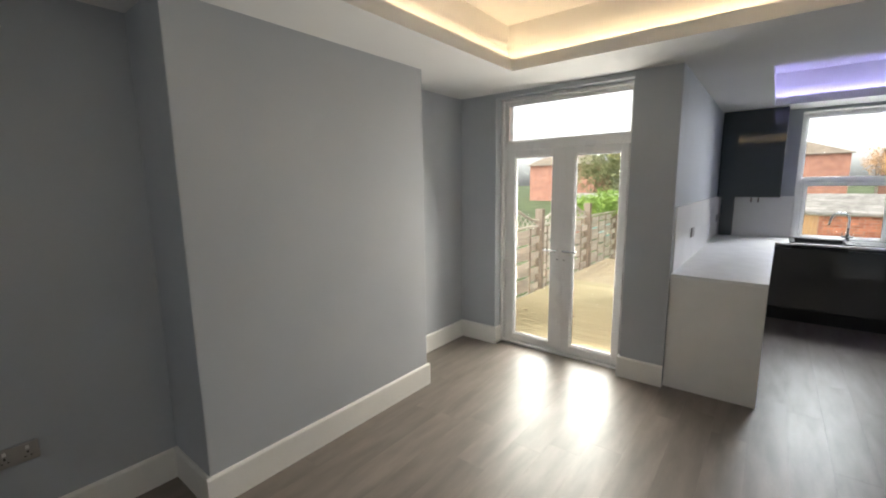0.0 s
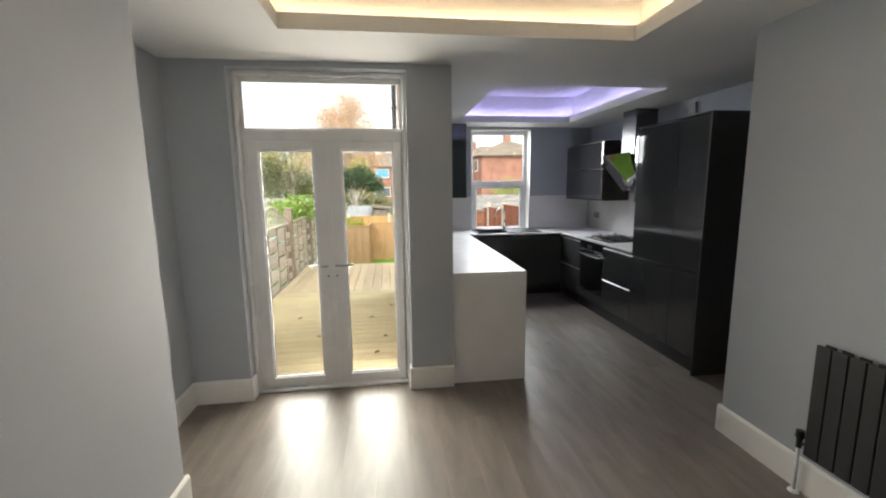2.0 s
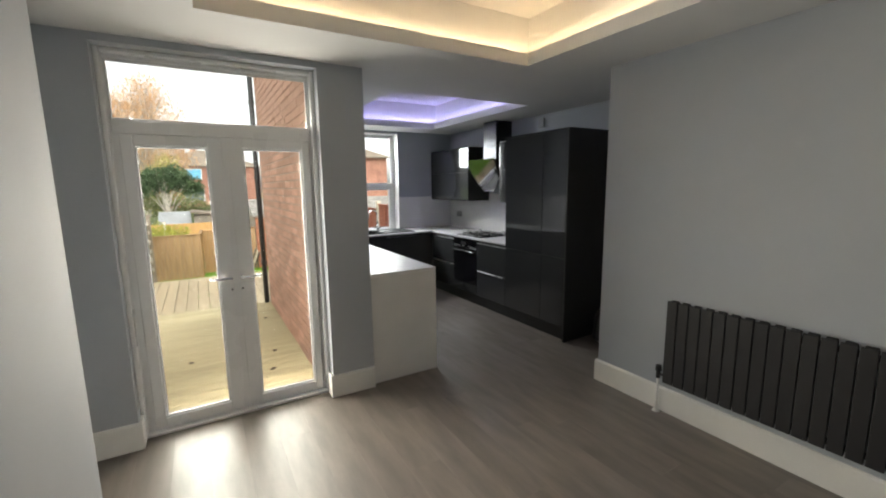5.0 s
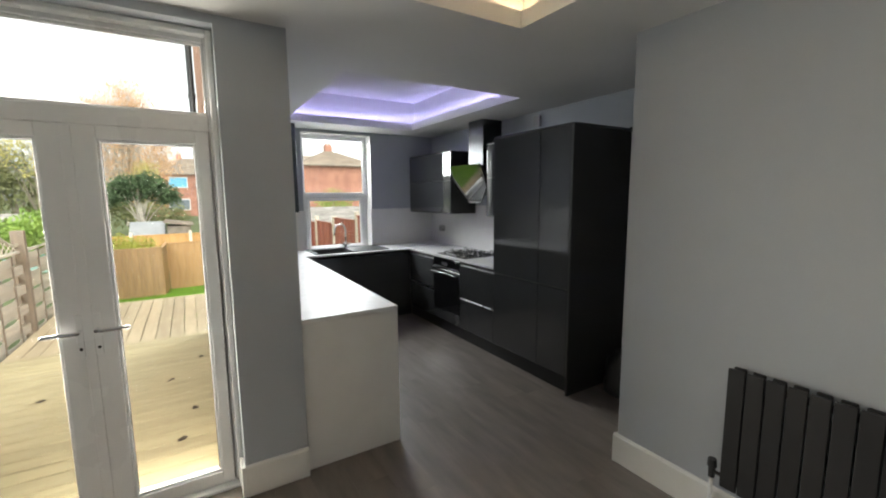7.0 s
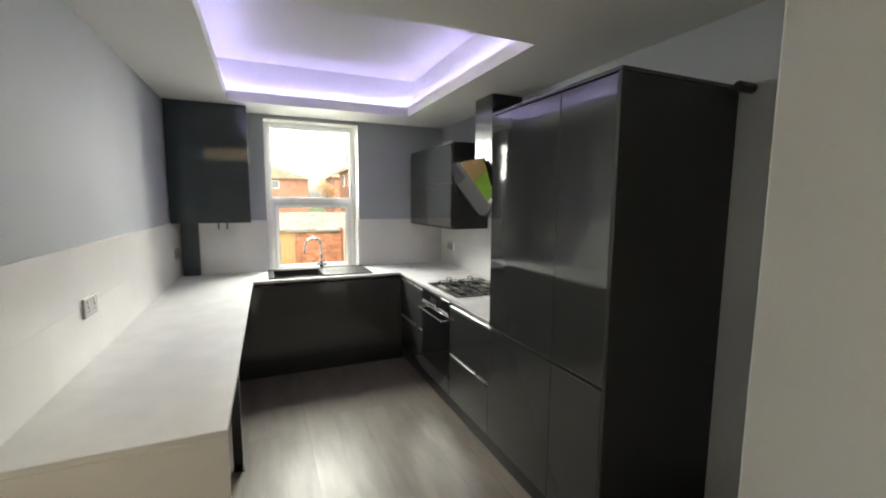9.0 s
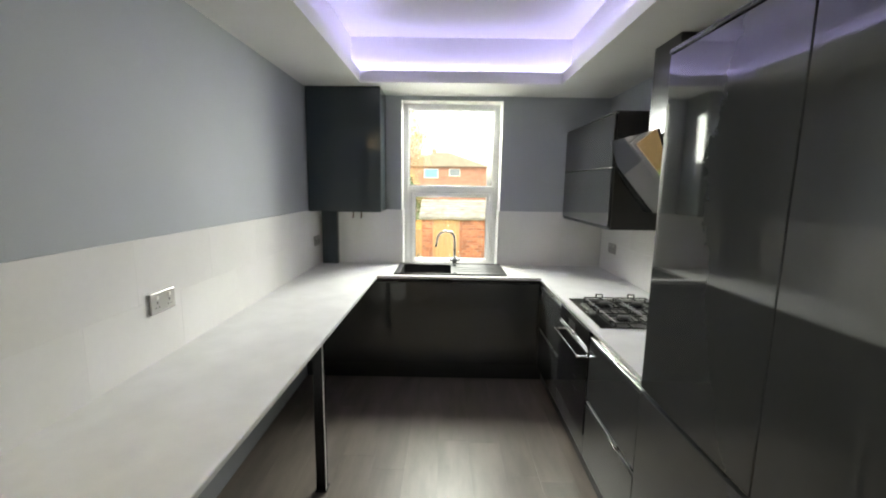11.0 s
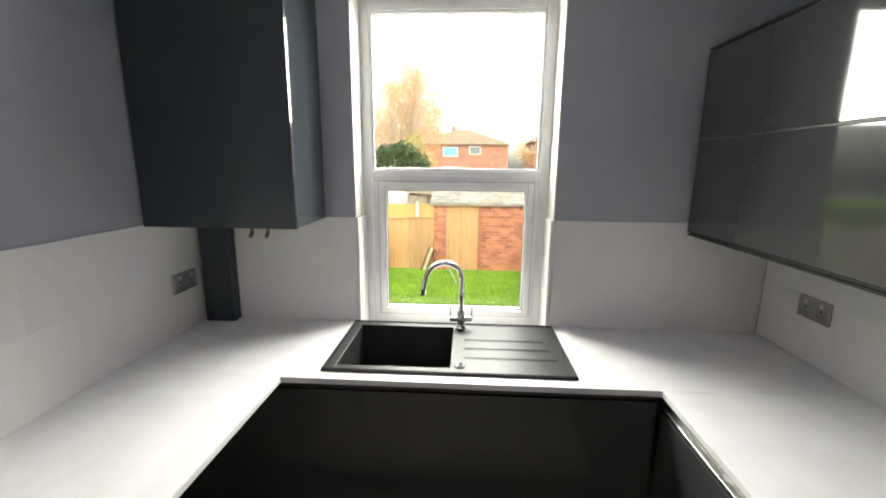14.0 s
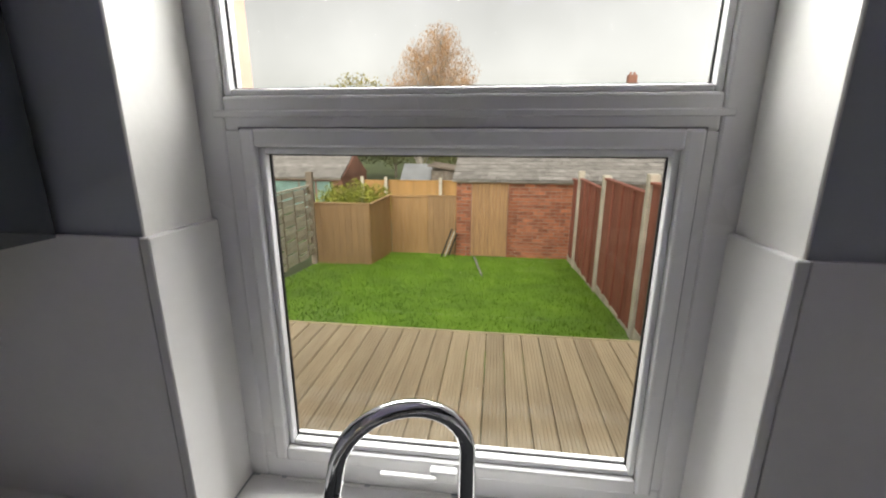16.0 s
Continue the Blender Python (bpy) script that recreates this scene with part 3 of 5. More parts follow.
# drawers between the larder and the oven
drawers = thing("drawer_unit", (FX, TY1, 0), "anthracite gloss drawer unit under the white worktop", "cabinet")
D1 = 4.892
part("body", box(FX + 0.02, KIT_R - 0.002, TY1 + 0.001, D1, 0.15, WT - TH - 0.001), M["cabinet_side"], drawers)
part("plinth", box(FX + 0.055, FX + 0.07, TY1 + 0.001, D1, 0.0, 0.149), M["plinth"], drawers)
front(drawers, FX, TY1, D1, 0.494, 0.826, "drawer_front")
front(drawers, FX, TY1, D1, 0.152, 0.462, "drawer_front")
rail(drawers, FX, TY1, D1, 0.474)
rail(drawers, FX, TY1, D1, 0.838)

# oven
oven = thing("built_in_oven", (FX, D1, 0), "black glass built-in oven with a steel bar handle", "oven")
O1 = 5.443
part("body", box(FX + 0.021, KIT_R - 0.002, D1 + 0.001, O1, 0.15, WT - TH - 0.001), M["cabinet_side"], oven)
part("plinth", box(FX + 0.055, FX + 0.07, D1 + 0.001, O1, 0.0, 0.149), M["plinth"], oven)
part("control_panel", box(FX - 0.004, FX + 0.02, D1 + 0.003, O1 - 0.003, 0.755, 0.868, 0.002), M["black_glass"], oven)
part("oven_door", box(FX - 0.006, FX + 0.02, D1 + 0.003, O1 - 0.003, 0.275, 0.748, 0.003), M["black_glass"], oven)
part("kick_panel", box(FX, FX + 0.019, D1 + 0.002, O1 - 0.002, 0.152, 0.268, 0.002), M["cabinet"], oven)
bm = box(FX - 0.054, FX - 0.046, D1 + 0.035, O1 - 0.035, 0.707, 0.721, 0.003, 2)
for y in (D1 + 0.035, O1 - 0.055):
    block(bm, FX - 0.0465, FX - 0.006, y, y + 0.014, 0.709, 0.719, 0.002)
part("bar_handle", bm, M["chrome"], oven, "polished flat steel bar handle")
# wire racks inside the dark door
for z in (0.46, 0.53):
    part("oven_rack", box(FX - 0.0066, FX - 0.0061, D1 + 0.12, O1 - 0.22, z - 0.002, z + 0.002), M["flue"], oven, "faint steel rack behind the oven glass")
part("trim_strip", box(FX - 0.0075, FX - 0.0055, D1 + 0.02, D1 + 0.22, 0.768, 0.776), M["steel"], oven)
part("trim_strip", box(FX - 0.0075, FX - 0.0055, D1 + 0.25, O1 - 0.02, 0.768, 0.776), M["steel"], oven)
part("door_trim", box(FX - 0.0072, FX - 0.0045, D1 + 0.004, O1 - 0.004, 0.752, 0.760), M["steel"], oven, "thin bright trim above the oven door")
part("display", box(FX - 0.0052, FX - 0.0041, D1 + 0.24, D1 + 0.36, 0.79, 0.83), M["black_plastic"], oven)

# base unit in the right-hand corner
corner = thing("corner_base_unit", (FX, O1, 0), "anthracite gloss drawer base unit in the corner", "cabinet")
part("body", box(FX + 0.02, KIT_R - 0.002, O1 + 0.001, WIN_Y - 0.002, 0.15, WT - TH - 0.001), M["cabinet_side"], corner)
part("plinth", box(FX + 0.055, FX + 0.07, O1 + 0.001, FYK + 0.05, 0.0, 0.149), M["plinth"], corner)
front(corner, FX, O1, FYK - 0.022, 0.494, 0.826, "drawer_front")
front(corner, FX, O1, FYK - 0.022, 0.152, 0.462, "drawer_front")
rail(corner, FX, O1, FYK - 0.022, 0.474)
rail(corner, FX, O1, FYK - 0.022, 0.838)

# sink base unit
sinkbase = thing("sink_base_unit", (LX, FYK, 0), "dark gloss sink base unit with plain doors", "cabinet")
part("body", box(LX + 0.02, FX + 0.018, FYK + 0.02, WIN_Y - 0.002, 0.15, 0.68), M["cabinet_side"], sinkbase)
part("plinth", box(PIER_X + 0.002, FX + 0.05, FYK + 0.055, FYK + 0.07, 0.0, 0.149), M["plinth"], sinkbase)
part("door_front", box(PIER_X + 0.002, FX - 0.002, FYK, FYK + 0.019, 0.152, 0.845, 0.002), M["cabinet"], sinkbase)
part("handle_rail", box(PIER_X + 0.002, FX - 0.002, FYK + 0.006, FYK + 0.03, 0.851, 0.862, 0.002), M["plinth"], sinkbase)

# left run: an open bay under the worktop, carried by one leg
leg = thing("steel_post", (0.06, 4.79, 0), "dark square metal post carrying the worktop edge", "post")
part("post", box(0.034, 0.084, 4.766, 4.816, 0.006, WT - TH - 0.007, 0.003, 2), M["flue"], leg)
part("edge_strip", box(0.0842, 0.0862, 4.767, 4.780, 0.008, WT - TH - 0.008), M["gloss_white"], leg, "white edge strip")
part("top_plate", box(0.014, 0.104, 4.746, 4.836, WT - TH - 0.0068, WT - TH - 0.0006, 0.002), M["flue"], leg)
part("foot", box(0.026, 0.092, 4.758, 4.824, 0.0, 0.0058, 0.002), M["black_plastic"], leg)

def ring(outer, inner, z0, z1, floor_z=None):
    """A plate with a rectangular hole, or a bowl when floor_z closes the hole."""
    bm = bmesh.new()
    rows = []
    zi = z0 if floor_z is None else floor_z
    for (a, b, c, d), z in ((outer, z0), (outer, z1), (inner, z1), (inner, zi)):
        rows.append([bm.verts.new((x, y, z)) for x, y in ((a, c), (b, c), (b, d), (a, d))])
    strips = list(zip(rows, rows[1:]))
    if floor_z is None:
        strips.append((rows[3], rows[0]))
    else:
        bm.faces.new(rows[3])
        bm.faces.new(rows[0][::-1])
    for p, q in strips:
        for j in range(4):
            bm.faces.new((p[j], p[(j + 1) % 4], q[(j + 1) % 4], q[j]))
    bmesh.ops.recalc_face_normals(bm, faces=bm.faces[:])
    return bm


# worktop, one continuous piece with a cutout for the bowl
SX0, SX1, SY0, SY1 = 0.277, 1.21, 6.108, 6.594
wt = thing("worktop", (PIER_X, 3.55, WT - TH), "white quartz worktop running round three sides", "worktop")
z0, z1 = WT - TH, WT
bm = prism([(PIER_X + 0.001, 3.555), (0.1225, 3.555), (0.151, 6.056), (PIER_X + 0.001, 6.056)], "z", z0, z1)
bmesh.ops.bevel(bm, geom=[e for e in bm.edges], offset=0.002, segments=2, affect="EDGES")
part("left_slab", bm, M["worktop"], wt)
bm = ring((PIER_X + 0.001, KIT_R - 0.001, 6.0562, WIN_Y - 0.001), (SX0 + 0.03, SX1 - 0.03, SY0 + 0.02, SY1 - 0.02), z0, z1)
part("back_slab", bm, M["worktop"], wt)
part("right_slab", box(FX - 0.002, KIT_R - 0.001, TY1 + 0.001, 6.056, z0, z1, 0.002, 2), M["worktop"], wt)
part("waterfall_end", box(PIER_X + 0.001, 0.1215, 3.556, 3.578, 0.0, z0 - 0.0005, 0.002), M["end_panel"], wt, "white panel closing the worktop end")


# ---- tiles ----
def splash(name, axis, wall, a, b, z0, z1, face, phase):
    """Two courses of white tiles in running bond, with fine recessed joints; phase is one joint of the lower course, or None for one plain slab."""
    t = thing(name, (a, wall, z0) if axis == "x" else (wall, a, z0), "large white glossy wall tiles above the worktop", "tiles", kind="structure")
    f = face * 0.004
    lo, hi = min(wall + face * 0.0003, wall + f), max(wall + face * 0.0003, wall + f)
    part("grout", box(a, b, lo, hi, z0, z1 - 0.001) if axis == "x" else box(lo, hi, a, b, z0, z1 - 0.001), M["grout"], t)
    f2 = face * 0.009
    lo, hi = min(wall + face * 0.001, wall + f2), max(wall + face * 0.001, wall + f2)
    zm, g = WT + 0.252, 0.00025
    for lower, upper, shift_ in ((z0, zm, 0.0), (zm, z1, TILE / 2)) if phase is not None else ((z0, z1, 0.0),):
        if phase is None:
            part("tile", box(a + g, b - g, lo, hi, lower + g, upper - g, 0.0007), M["tile"], t)
            continue
        first = phase + shift_
        first -= TILE * math.floor((first - a) / TILE)
        cuts = [a] + [first + TILE * k for k in range(12) if a + 0.02 < first + TILE * k < b - 0.02] + [b]
        for p, q in zip(cuts, cuts[1:]):
            w0, w1 = lower + g, upper - g
            part("tile", box(p + g, q - g, lo, hi, w0, w1, 0.0003) if axis == "x" else box(lo, hi, p + g, q - g, w0, w1, 0.0003), M["tile"], t)
    return t


TT, TILE = 1.404, 0.497
splash("tiling_west", "y", PIER_X, 3.60, WIN_Y - 0.001, WT + 0.0005, TT, 1, 4.046)
splash("tiling_window_left", "x", WIN_Y, PIER_X + 0.01, WX0 - 0.001, WT + 0.0005, TT, -1, None)
splash("tiling_window_right", "x", WIN_Y, WX1 + 0.001, KIT_R - 0.01, WT + 0.0005, TT, -1, None)
splash("tiling_east", "y", KIT_R, TY1 + 0.002, WIN_Y - 0.011, WT + 0.0005, TT + 0.05, -1, 5.232)


# ---- sink ----
sink = thing("sink", (SX0, SY0, WT), "black composite sink with bowl and drainer", "sink")
BX0, BX1, BY0, BY1 = 0.325, 0.752, 6.150, 6.545
bm = bmesh.new()
zt = WT + 0.009
block(bm, SX0, BX0, SY0, SY1, WT, zt, 0.004, 2)
block(bm, BX1, SX1, SY0, SY1, WT, zt - 0.002)
block(bm, BX0, BX1, SY0, BY0, WT, zt - 0.001)
block(bm, BX0, BX1, BY1, SY1, WT, zt - 0.001)
part("rim", bm, M["composite"], sink)
bm = ring((SX0, SX1, SY0, SY1), (SX0 + 0.014, SX1 - 0.014, SY0 + 0.014, SY1 - 0.014), WT + 0.0005, zt + 0.004)
bmesh.ops.bevel(bm, geom=[e for e in bm.edges if e.calc_face_angle(0) > 0.5], offset=0.004, segments=2, affect="EDGES")
part("raised_edge", bm, M["composite"], sink)
zb = WT - 0.185
bm = ring((BX0 - 0.012, BX1 + 0.012, BY0 - 0.012, BY1 + 0.012), (BX0, BX1, BY0, BY1), zb - 0.012, zt - 0.0025, zb)
part("bowl", bm, M["composite"], sink)
for k in range(3):
    y = 6.235 + 0.085 * k
    # no groove is cut: a flat blacker strip gives its shade by colour
    part("drainer_groove", box(BX1 + 0.05, SX1 - 0.05 - 0.012 * k, y - 0.004, y + 0.004, zt - 0.0022, zt - 0.0012, 0.0), M["plinth"], sink)
    part("drainer_ridge", box(BX1 + 0.05, SX1 - 0.05 - 0.012 * k, y + 0.004, y + 0.008, zt - 0.0022, zt + 0.001, 0.0008), M["composite"], sink)
bm = rod(bmesh.new(), (0.63, 6.36, zb), (0.63, 6.36, zb + 0.005), 0.042, 0.038, 28)
bmesh.ops.create_cone(bm, cap_ends=True, segments=24, radius1=0.024, radius2=0.022, depth=0.008, matrix=Matrix.Translation((0.63, 6.36, zb + 0.006)))
part("waste", bm, M["chrome"], sink, "round chrome waste", True)
bm = rod(bmesh.new(), (0.787, 6.172, zt - 0.003), (0.787, 6.172, zt + 0.004), 0.022, 0.02, 24)
block(bm, 0.785, 0.789, 6.155, 6.189, zt + 0.0035, zt + 0.0055)
part("waste_knob", bm, M["chrome"], sink, "round chrome waste control knob")

tap = thing("kitchen_tap", (0.785, 6.545, zt), "chrome swan-neck mixer tap with two levers", "tap")
part("base_collar", rod(bmesh.new(), (0.785, 6.545, zt - 0.004), (0.785, 6.545, zt + 0.006), 0.026, 0.024, 20), M["chrome"], tap, smooth=True)
bm = rod(bmesh.new(), (0.785, 6.545, zt + 0.006), (0.785, 6.545, zt + 0.075), 0.02, 0.018, 18)
part("body", bm, M["chrome"], tap, smooth=True)
pts = [(0.785, 6.545, zt + 0.07), (0.785, 6.545, zt + 0.16), (0.785, 6.545, zt + 0.235)]
for k in range(1, 15):
    a = math.pi * k / 15
    pts.append((0.785 - 0.080 + 0.080 * math.cos(a), 6.545 - 0.03 * (1 - math.cos(a)), zt + 0.232 + 0.08 * math.sin(a)))
pts += [(0.621, 6.483, zt + 0.215), (0.613, 6.480, zt + 0.172)]
part("spout", tube(pts, 0.0115, 14), M["chrome"], tap, "curved chrome spout", True)
for s in (-1, 1):
    bm = rod(bmesh.new(), (0.785 + s * 0.015, 6.545, zt + 0.042), (0.785 + s * 0.05, 6.545, zt + 0.042), 0.013, 0.012, 14)
    rod(bm, (0.785 + s * 0.045, 6.545, zt + 0.04), (0.785 + s * 0.050, 6.541, zt + 0.095), 0.0045, 0.0035, 10)
    part("lever", bm, M["chrome"], tap)

# ---- hob ----
hob = thing("gas_hob", (1.517, 4.862, WT), "black glass four-burner gas hob with iron grates", "hob")
HX0, HX1, HY0, HY1 = 1.517, 2.025, 4.862, 5.427
part("glass_plate", box(HX0, HX1, HY0, HY1, WT + 0.0005, WT + 0.008, 0.003, 2), M["black_glass"], hob)
for k in range(4):
    y = 5.05 + 0.052 * k
    bm = rod(bmesh.new(), (HX0 + 0.045, y + 0.06, WT + 0.008), (HX0 + 0.045, y + 0.06, WT + 0.018), 0.019, 0.017, 18)
    block(bm, HX0 + 0.03, HX0 + 0.06, y + 0.058, y + 0.062, WT + 0.0175, WT + 0.021)
    part("control_knob", bm, M["steel"], hob, "steel control knob")
for bx, by, r in ((1.70, 5.005, 0.036), (1.70, 5.285, 0.045), (1.905, 5.005, 0.05), (1.905, 5.285, 0.036)):
    b = part("burner", rod(bmesh.new(), (bx, by, WT + 0.008), (bx, by, WT + 0.016), r + 0.014, r + 0.004, 24), M["flue"], hob, "dark steel gas burner ring", True)
    part("burner_cap", rod(bmesh.new(), (bx, by, WT + 0.016), (bx, by, WT + 0.023), r, r * 0.9, 24), M["iron"], b, smooth=True)
for x0, x1 in ((1.606, 1.802), (1.810, 2.006)):
    bm = bmesh.new()
    y0, y1, h0, h1 = 4.888, 5.404, WT + 0.019, WT + 0.026
    xm, ym = (x0 + x1) / 2, (y0 + y1) / 2
    for a, b, c, d in ((x0, x0 + 0.008, y0, y1), (x1 - 0.008, x1, y0, y1), (x0, x1, y0, y0 + 0.008), (x0, x1, y1 - 0.008, y1), (x0, x1, ym - 0.004, ym + 0.004)):
        block(bm, a, b, c, d, h0, h1, 0.002)
    for q in (5.005, 5.285):
        for a, b, c, d in ((x0 + 0.008, xm - 0.045, q - 0.004, q + 0.004), (xm + 0.045, x1 - 0.008, q - 0.004, q + 0.004), (xm - 0.004, xm + 0.004, q - 0.115, q - 0.05), (xm - 0.004, xm + 0.004, q + 0.05, q + 0.115)):
            block(bm, a, b, c, d, h0 + 0.001, h1 + 0.004, 0.0015)
    for fx in (x0 + 0.004, x1 - 0.004):
        for fy in (y0 + 0.004, ym, y1 - 0.004):
            rod(bm, (fx, fy, WT + 0.008), (fx, fy, h0 + 0.003), 0.005, n=8)
    # raised pan stops at the far end and on the wall side
    stops = [(xm, y1 - 0.004, "x")] + ([(x1 - 0.004, 5.005, "y")] if x1 > 1.9 else [])
    for sx, sy, way_ in stops:
        ax_, ay_ = (0.024, 0.004) if way_ == "x" else (0.004, 0.024)
        block(bm, sx - ax_, sx + ax_, sy - ay_, sy + ay_, h1 + 0.014, h1 + 0.021, 0.002)
        for e in (-1, 1):
            ex, ey = (e * 0.020, 0) if way_ == "x" else (0, e * 0.020)
            block(bm, sx + ex - 0.004, sx + ex + 0.004, sy + ey - 0.004, sy + ey + 0.004, h1 - 0.002, h1 + 0.015, 0.0015)
    part("pan_support", bm, M["iron"], hob, "black cast-iron pan support")


# ---- wall units ----
def wall_unit(y0, y1, label):
    x0 = 1.768
    z0, z1 = 1.354, 2.11
    u = thing("wall_cabinet", (x0, y0, z0), label, "cabinet", "wall cabinets")
    part("body", box(x0 + 0.02, KIT_R - 0.001, y0 + 0.001, y1 - 0.001, z0 + 0.006, z1 - 0.004), M["cabinet_side"], u)
    part("base_trim", box(x0 + 0.004, KIT_R - 0.012, y0, y1, z0, z0 + 0.006), M["plinth"], u)
    part("top_trim", box(x0 + 0.002, KIT_R - 0.012, y0, y1, z1 - 0.004, z1 + 0.004, 0.001), M["cabinet_side"], u)
    for a, b in ((z0 + 0.02, 1.756), (1.764, z1 - 0.012)):
        d = part("flap_door", box(x0, x0 + 0.019, y0 + 0.002, y1 - 0.002, a, b, 0.002, 2), M["cabinet"], u)
        part("grip_rail", box(x0 + 0.001, x0 + 0.018, y0 + 0.003, y1 - 0.003, a - 0.006, a - 0.001), M["plinth"], d)
    return u


wall_unit(5.512, 6.592, "anthracite gloss wall cabinet with two lift-up flaps")
narrow = wall_unit(TY1 + 0.002, 4.80, "narrow anthracite gloss wall cabinet beside the larder")
part("edge_strip", box(1.7655, 1.7678, 4.782, 4.796, 1.80, 2.04), M["chrome"], narrow, "bright metal edge strip")
for z in (1.372, 1.748):
    part("hinge_block", box(1.7645, 1.7678, 4.752, 4.797, z, z + 0.028, 0.001), M["black_plastic"], narrow, "black lift hinge block")

# ---- extractor hood ----
hood = thing("cooker_hood", (1.70, 4.865, 1.50), "angled black glass cooker hood with steel chimney", "cooker hood")
h0, h1 = 4.875, 5.470
TAU, GL, CUT = radians(20.5), 0.455, 0.19
gq = Vector((1.728, 0, 1.915))
down, nrm = Vector((math.sin(TAU), 0, -math.cos(TAU))), Vector((-math.cos(TAU), 0, -math.sin(TAU)))


def slab(outline, t0, t1):
    """A plate in the tilted plane of the hood: outline of (along y, down the slope), between two depths behind the face."""
    bm = bmesh.new()
    lo = [bm.verts.new(gq + Vector((0, y, 0)) + down * k - nrm * t0) for y, k in outline]
    hi = [bm.verts.new(gq + Vector((0, y, 0)) + down * k - nrm * t1) for y, k in outline]
    m = len(outline)
    for q in range(m):
        bm.faces.new((lo[q], lo[(q + 1) % m], hi[(q + 1) % m], hi[q]))
    bm.faces.new(lo)
    bm.faces.new(hi[::-1])
    return bm


part("glass_front", slab([(h0, 0), (h1, 0), (h1, GL - CUT), (h1 - CUT, GL), (h0 + CUT, GL), (h0, GL - CUT)], 0.0, 0.012), M["mirror_glass"], hood, "tilted mirror-black glass front with cut corners")
part("body", slab([(h0 + 0.02, 0.03), (h1 - 0.02, 0.03), (h1 - 0.02, GL - CUT), (h1 - CUT, GL - 0.03), (h0 + CUT, GL - 0.03), (h0 + 0.02, GL - CUT)], 0.0122, 0.055), M["cabinet_side"], hood)
c = part("chimney", box(1.885, KIT_R - 0.001, 5.02, 5.295, 1.60, CEIL - 0.001, 0.003), M["black_glass"], hood, "upright black flue cover")
part("flue_face", box(1.8815, 1.8845, 5.022, 5.293, 1.80, CEIL - 0.002), M["flue"], hood, "dark brushed steel face of the flue")
part("back_plate", box(1.90, KIT_R - 0.0105, 4.97, 5.345, 1.575, 1.84, 0.002), M["cabinet_side"], hood)

# ---- boiler cupboard and pipe boxing ----
boil = thing("boiler_cupboard", (PIER_X, 6.27, 1.40), "slate gloss boiler cupboard high in the corner", "cabinet")
part("body", box(PIER_X + 0.010, 0.150, 6.290, WIN_Y - 0.010, 1.40, CEIL - 0.002, 0.002), M["slate_side"], boil, "mirror-gloss slate side panel")
part("door_front", box(PIER_X + 0.012, 0.152, 6.270, 6.289, 1.398, CEIL - 0.004, 0.002, 2), M["slate"], boil)
solid("pipe_boxing", box(-0.437, -0.295, 6.555, WIN_Y - 0.0095, WT + 0.0005, 1.3975, 0.002), M["slate"], "dark slate boxing around the boiler pipes", "boxing")
for x in (-0.12, -0.05):
    bm = rod(bmesh.new(), (x, 6.45, 1.345), (x, 6.45, 1.3995), 0.007, n=10)
    rod(bm, (x, 6.45, 1.352), (x, 6.43, 1.338), 0.009, 0.007, 10)
    solid("pipe_tail", bm, M["copper"], "short pipe tail under the boiler cupboard", "pipe")


# ---- sockets ----
def socket(place, facing, label):
    x, y, z = place
    w, h, d = 0.073, 0.043, 0.011
    s = thing("double_socket", place, label, "socket", "wall sockets")
    f = 1 if facing == "+x" else -1
    lo, hi = (x, x + d) if f > 0 else (x - d, x)
    part("plate", box(lo, hi, y - w, y + w, z - h, z + h, 0.004, 2), M["socket"], s)
    fx0, fx1 = (hi, hi + 0.0012) if f > 0 else (lo - 0.0012, lo)
    for dy in (-0.036, 0.036):
        part("pin_slots", block(block(box(fx0, fx1, y + dy - 0.003, y + dy + 0.003, z - 0.004, z + 0.006), fx0, fx1, y + dy - 0.013, y + dy - 0.006, z - 0.02, z - 0.016), fx0, fx1, y + dy + 0.006, y + dy + 0.013, z - 0.02, z - 0.016), M["black_plastic"], s)
        part("rocker_switch", box(min(fx0, fx1 + f * 0.003), max(fx1, fx0 + f * 0.004), y + dy - 0.006, y + dy + 0.006, z + 0.014, z + 0.03, 0.001), M["white_plastic"], s)
    return s


socket((PIER_X + 0.0092, 4.415, 1.14), "+x", "brushed nickel double socket on the white tiles")
socket((PIER_X + 0.0092, 6.46, 1.125), "+x", "brushed nickel double socket beside the pipe boxing")
socket((KIT_R - 0.0092, 6.32, 1.115), "-x", "brushed nickel double socket under the wall cabinet")
socket((ALC + 0.0005, 0.20, 0.453), "+x", "brushed nickel double socket in the alcove")
socket((ALC + 0.0005, 2.75, 0.52), "+x", "brushed nickel double socket in the far alcove")
solid("junction_box", box(KIT_R - 0.03, KIT_R - 0.001, 4.40, 4.49, 2.26, 2.37, 0.006, 2), M["grey_plastic"], "small grey junction box high on the wall", "junction box")

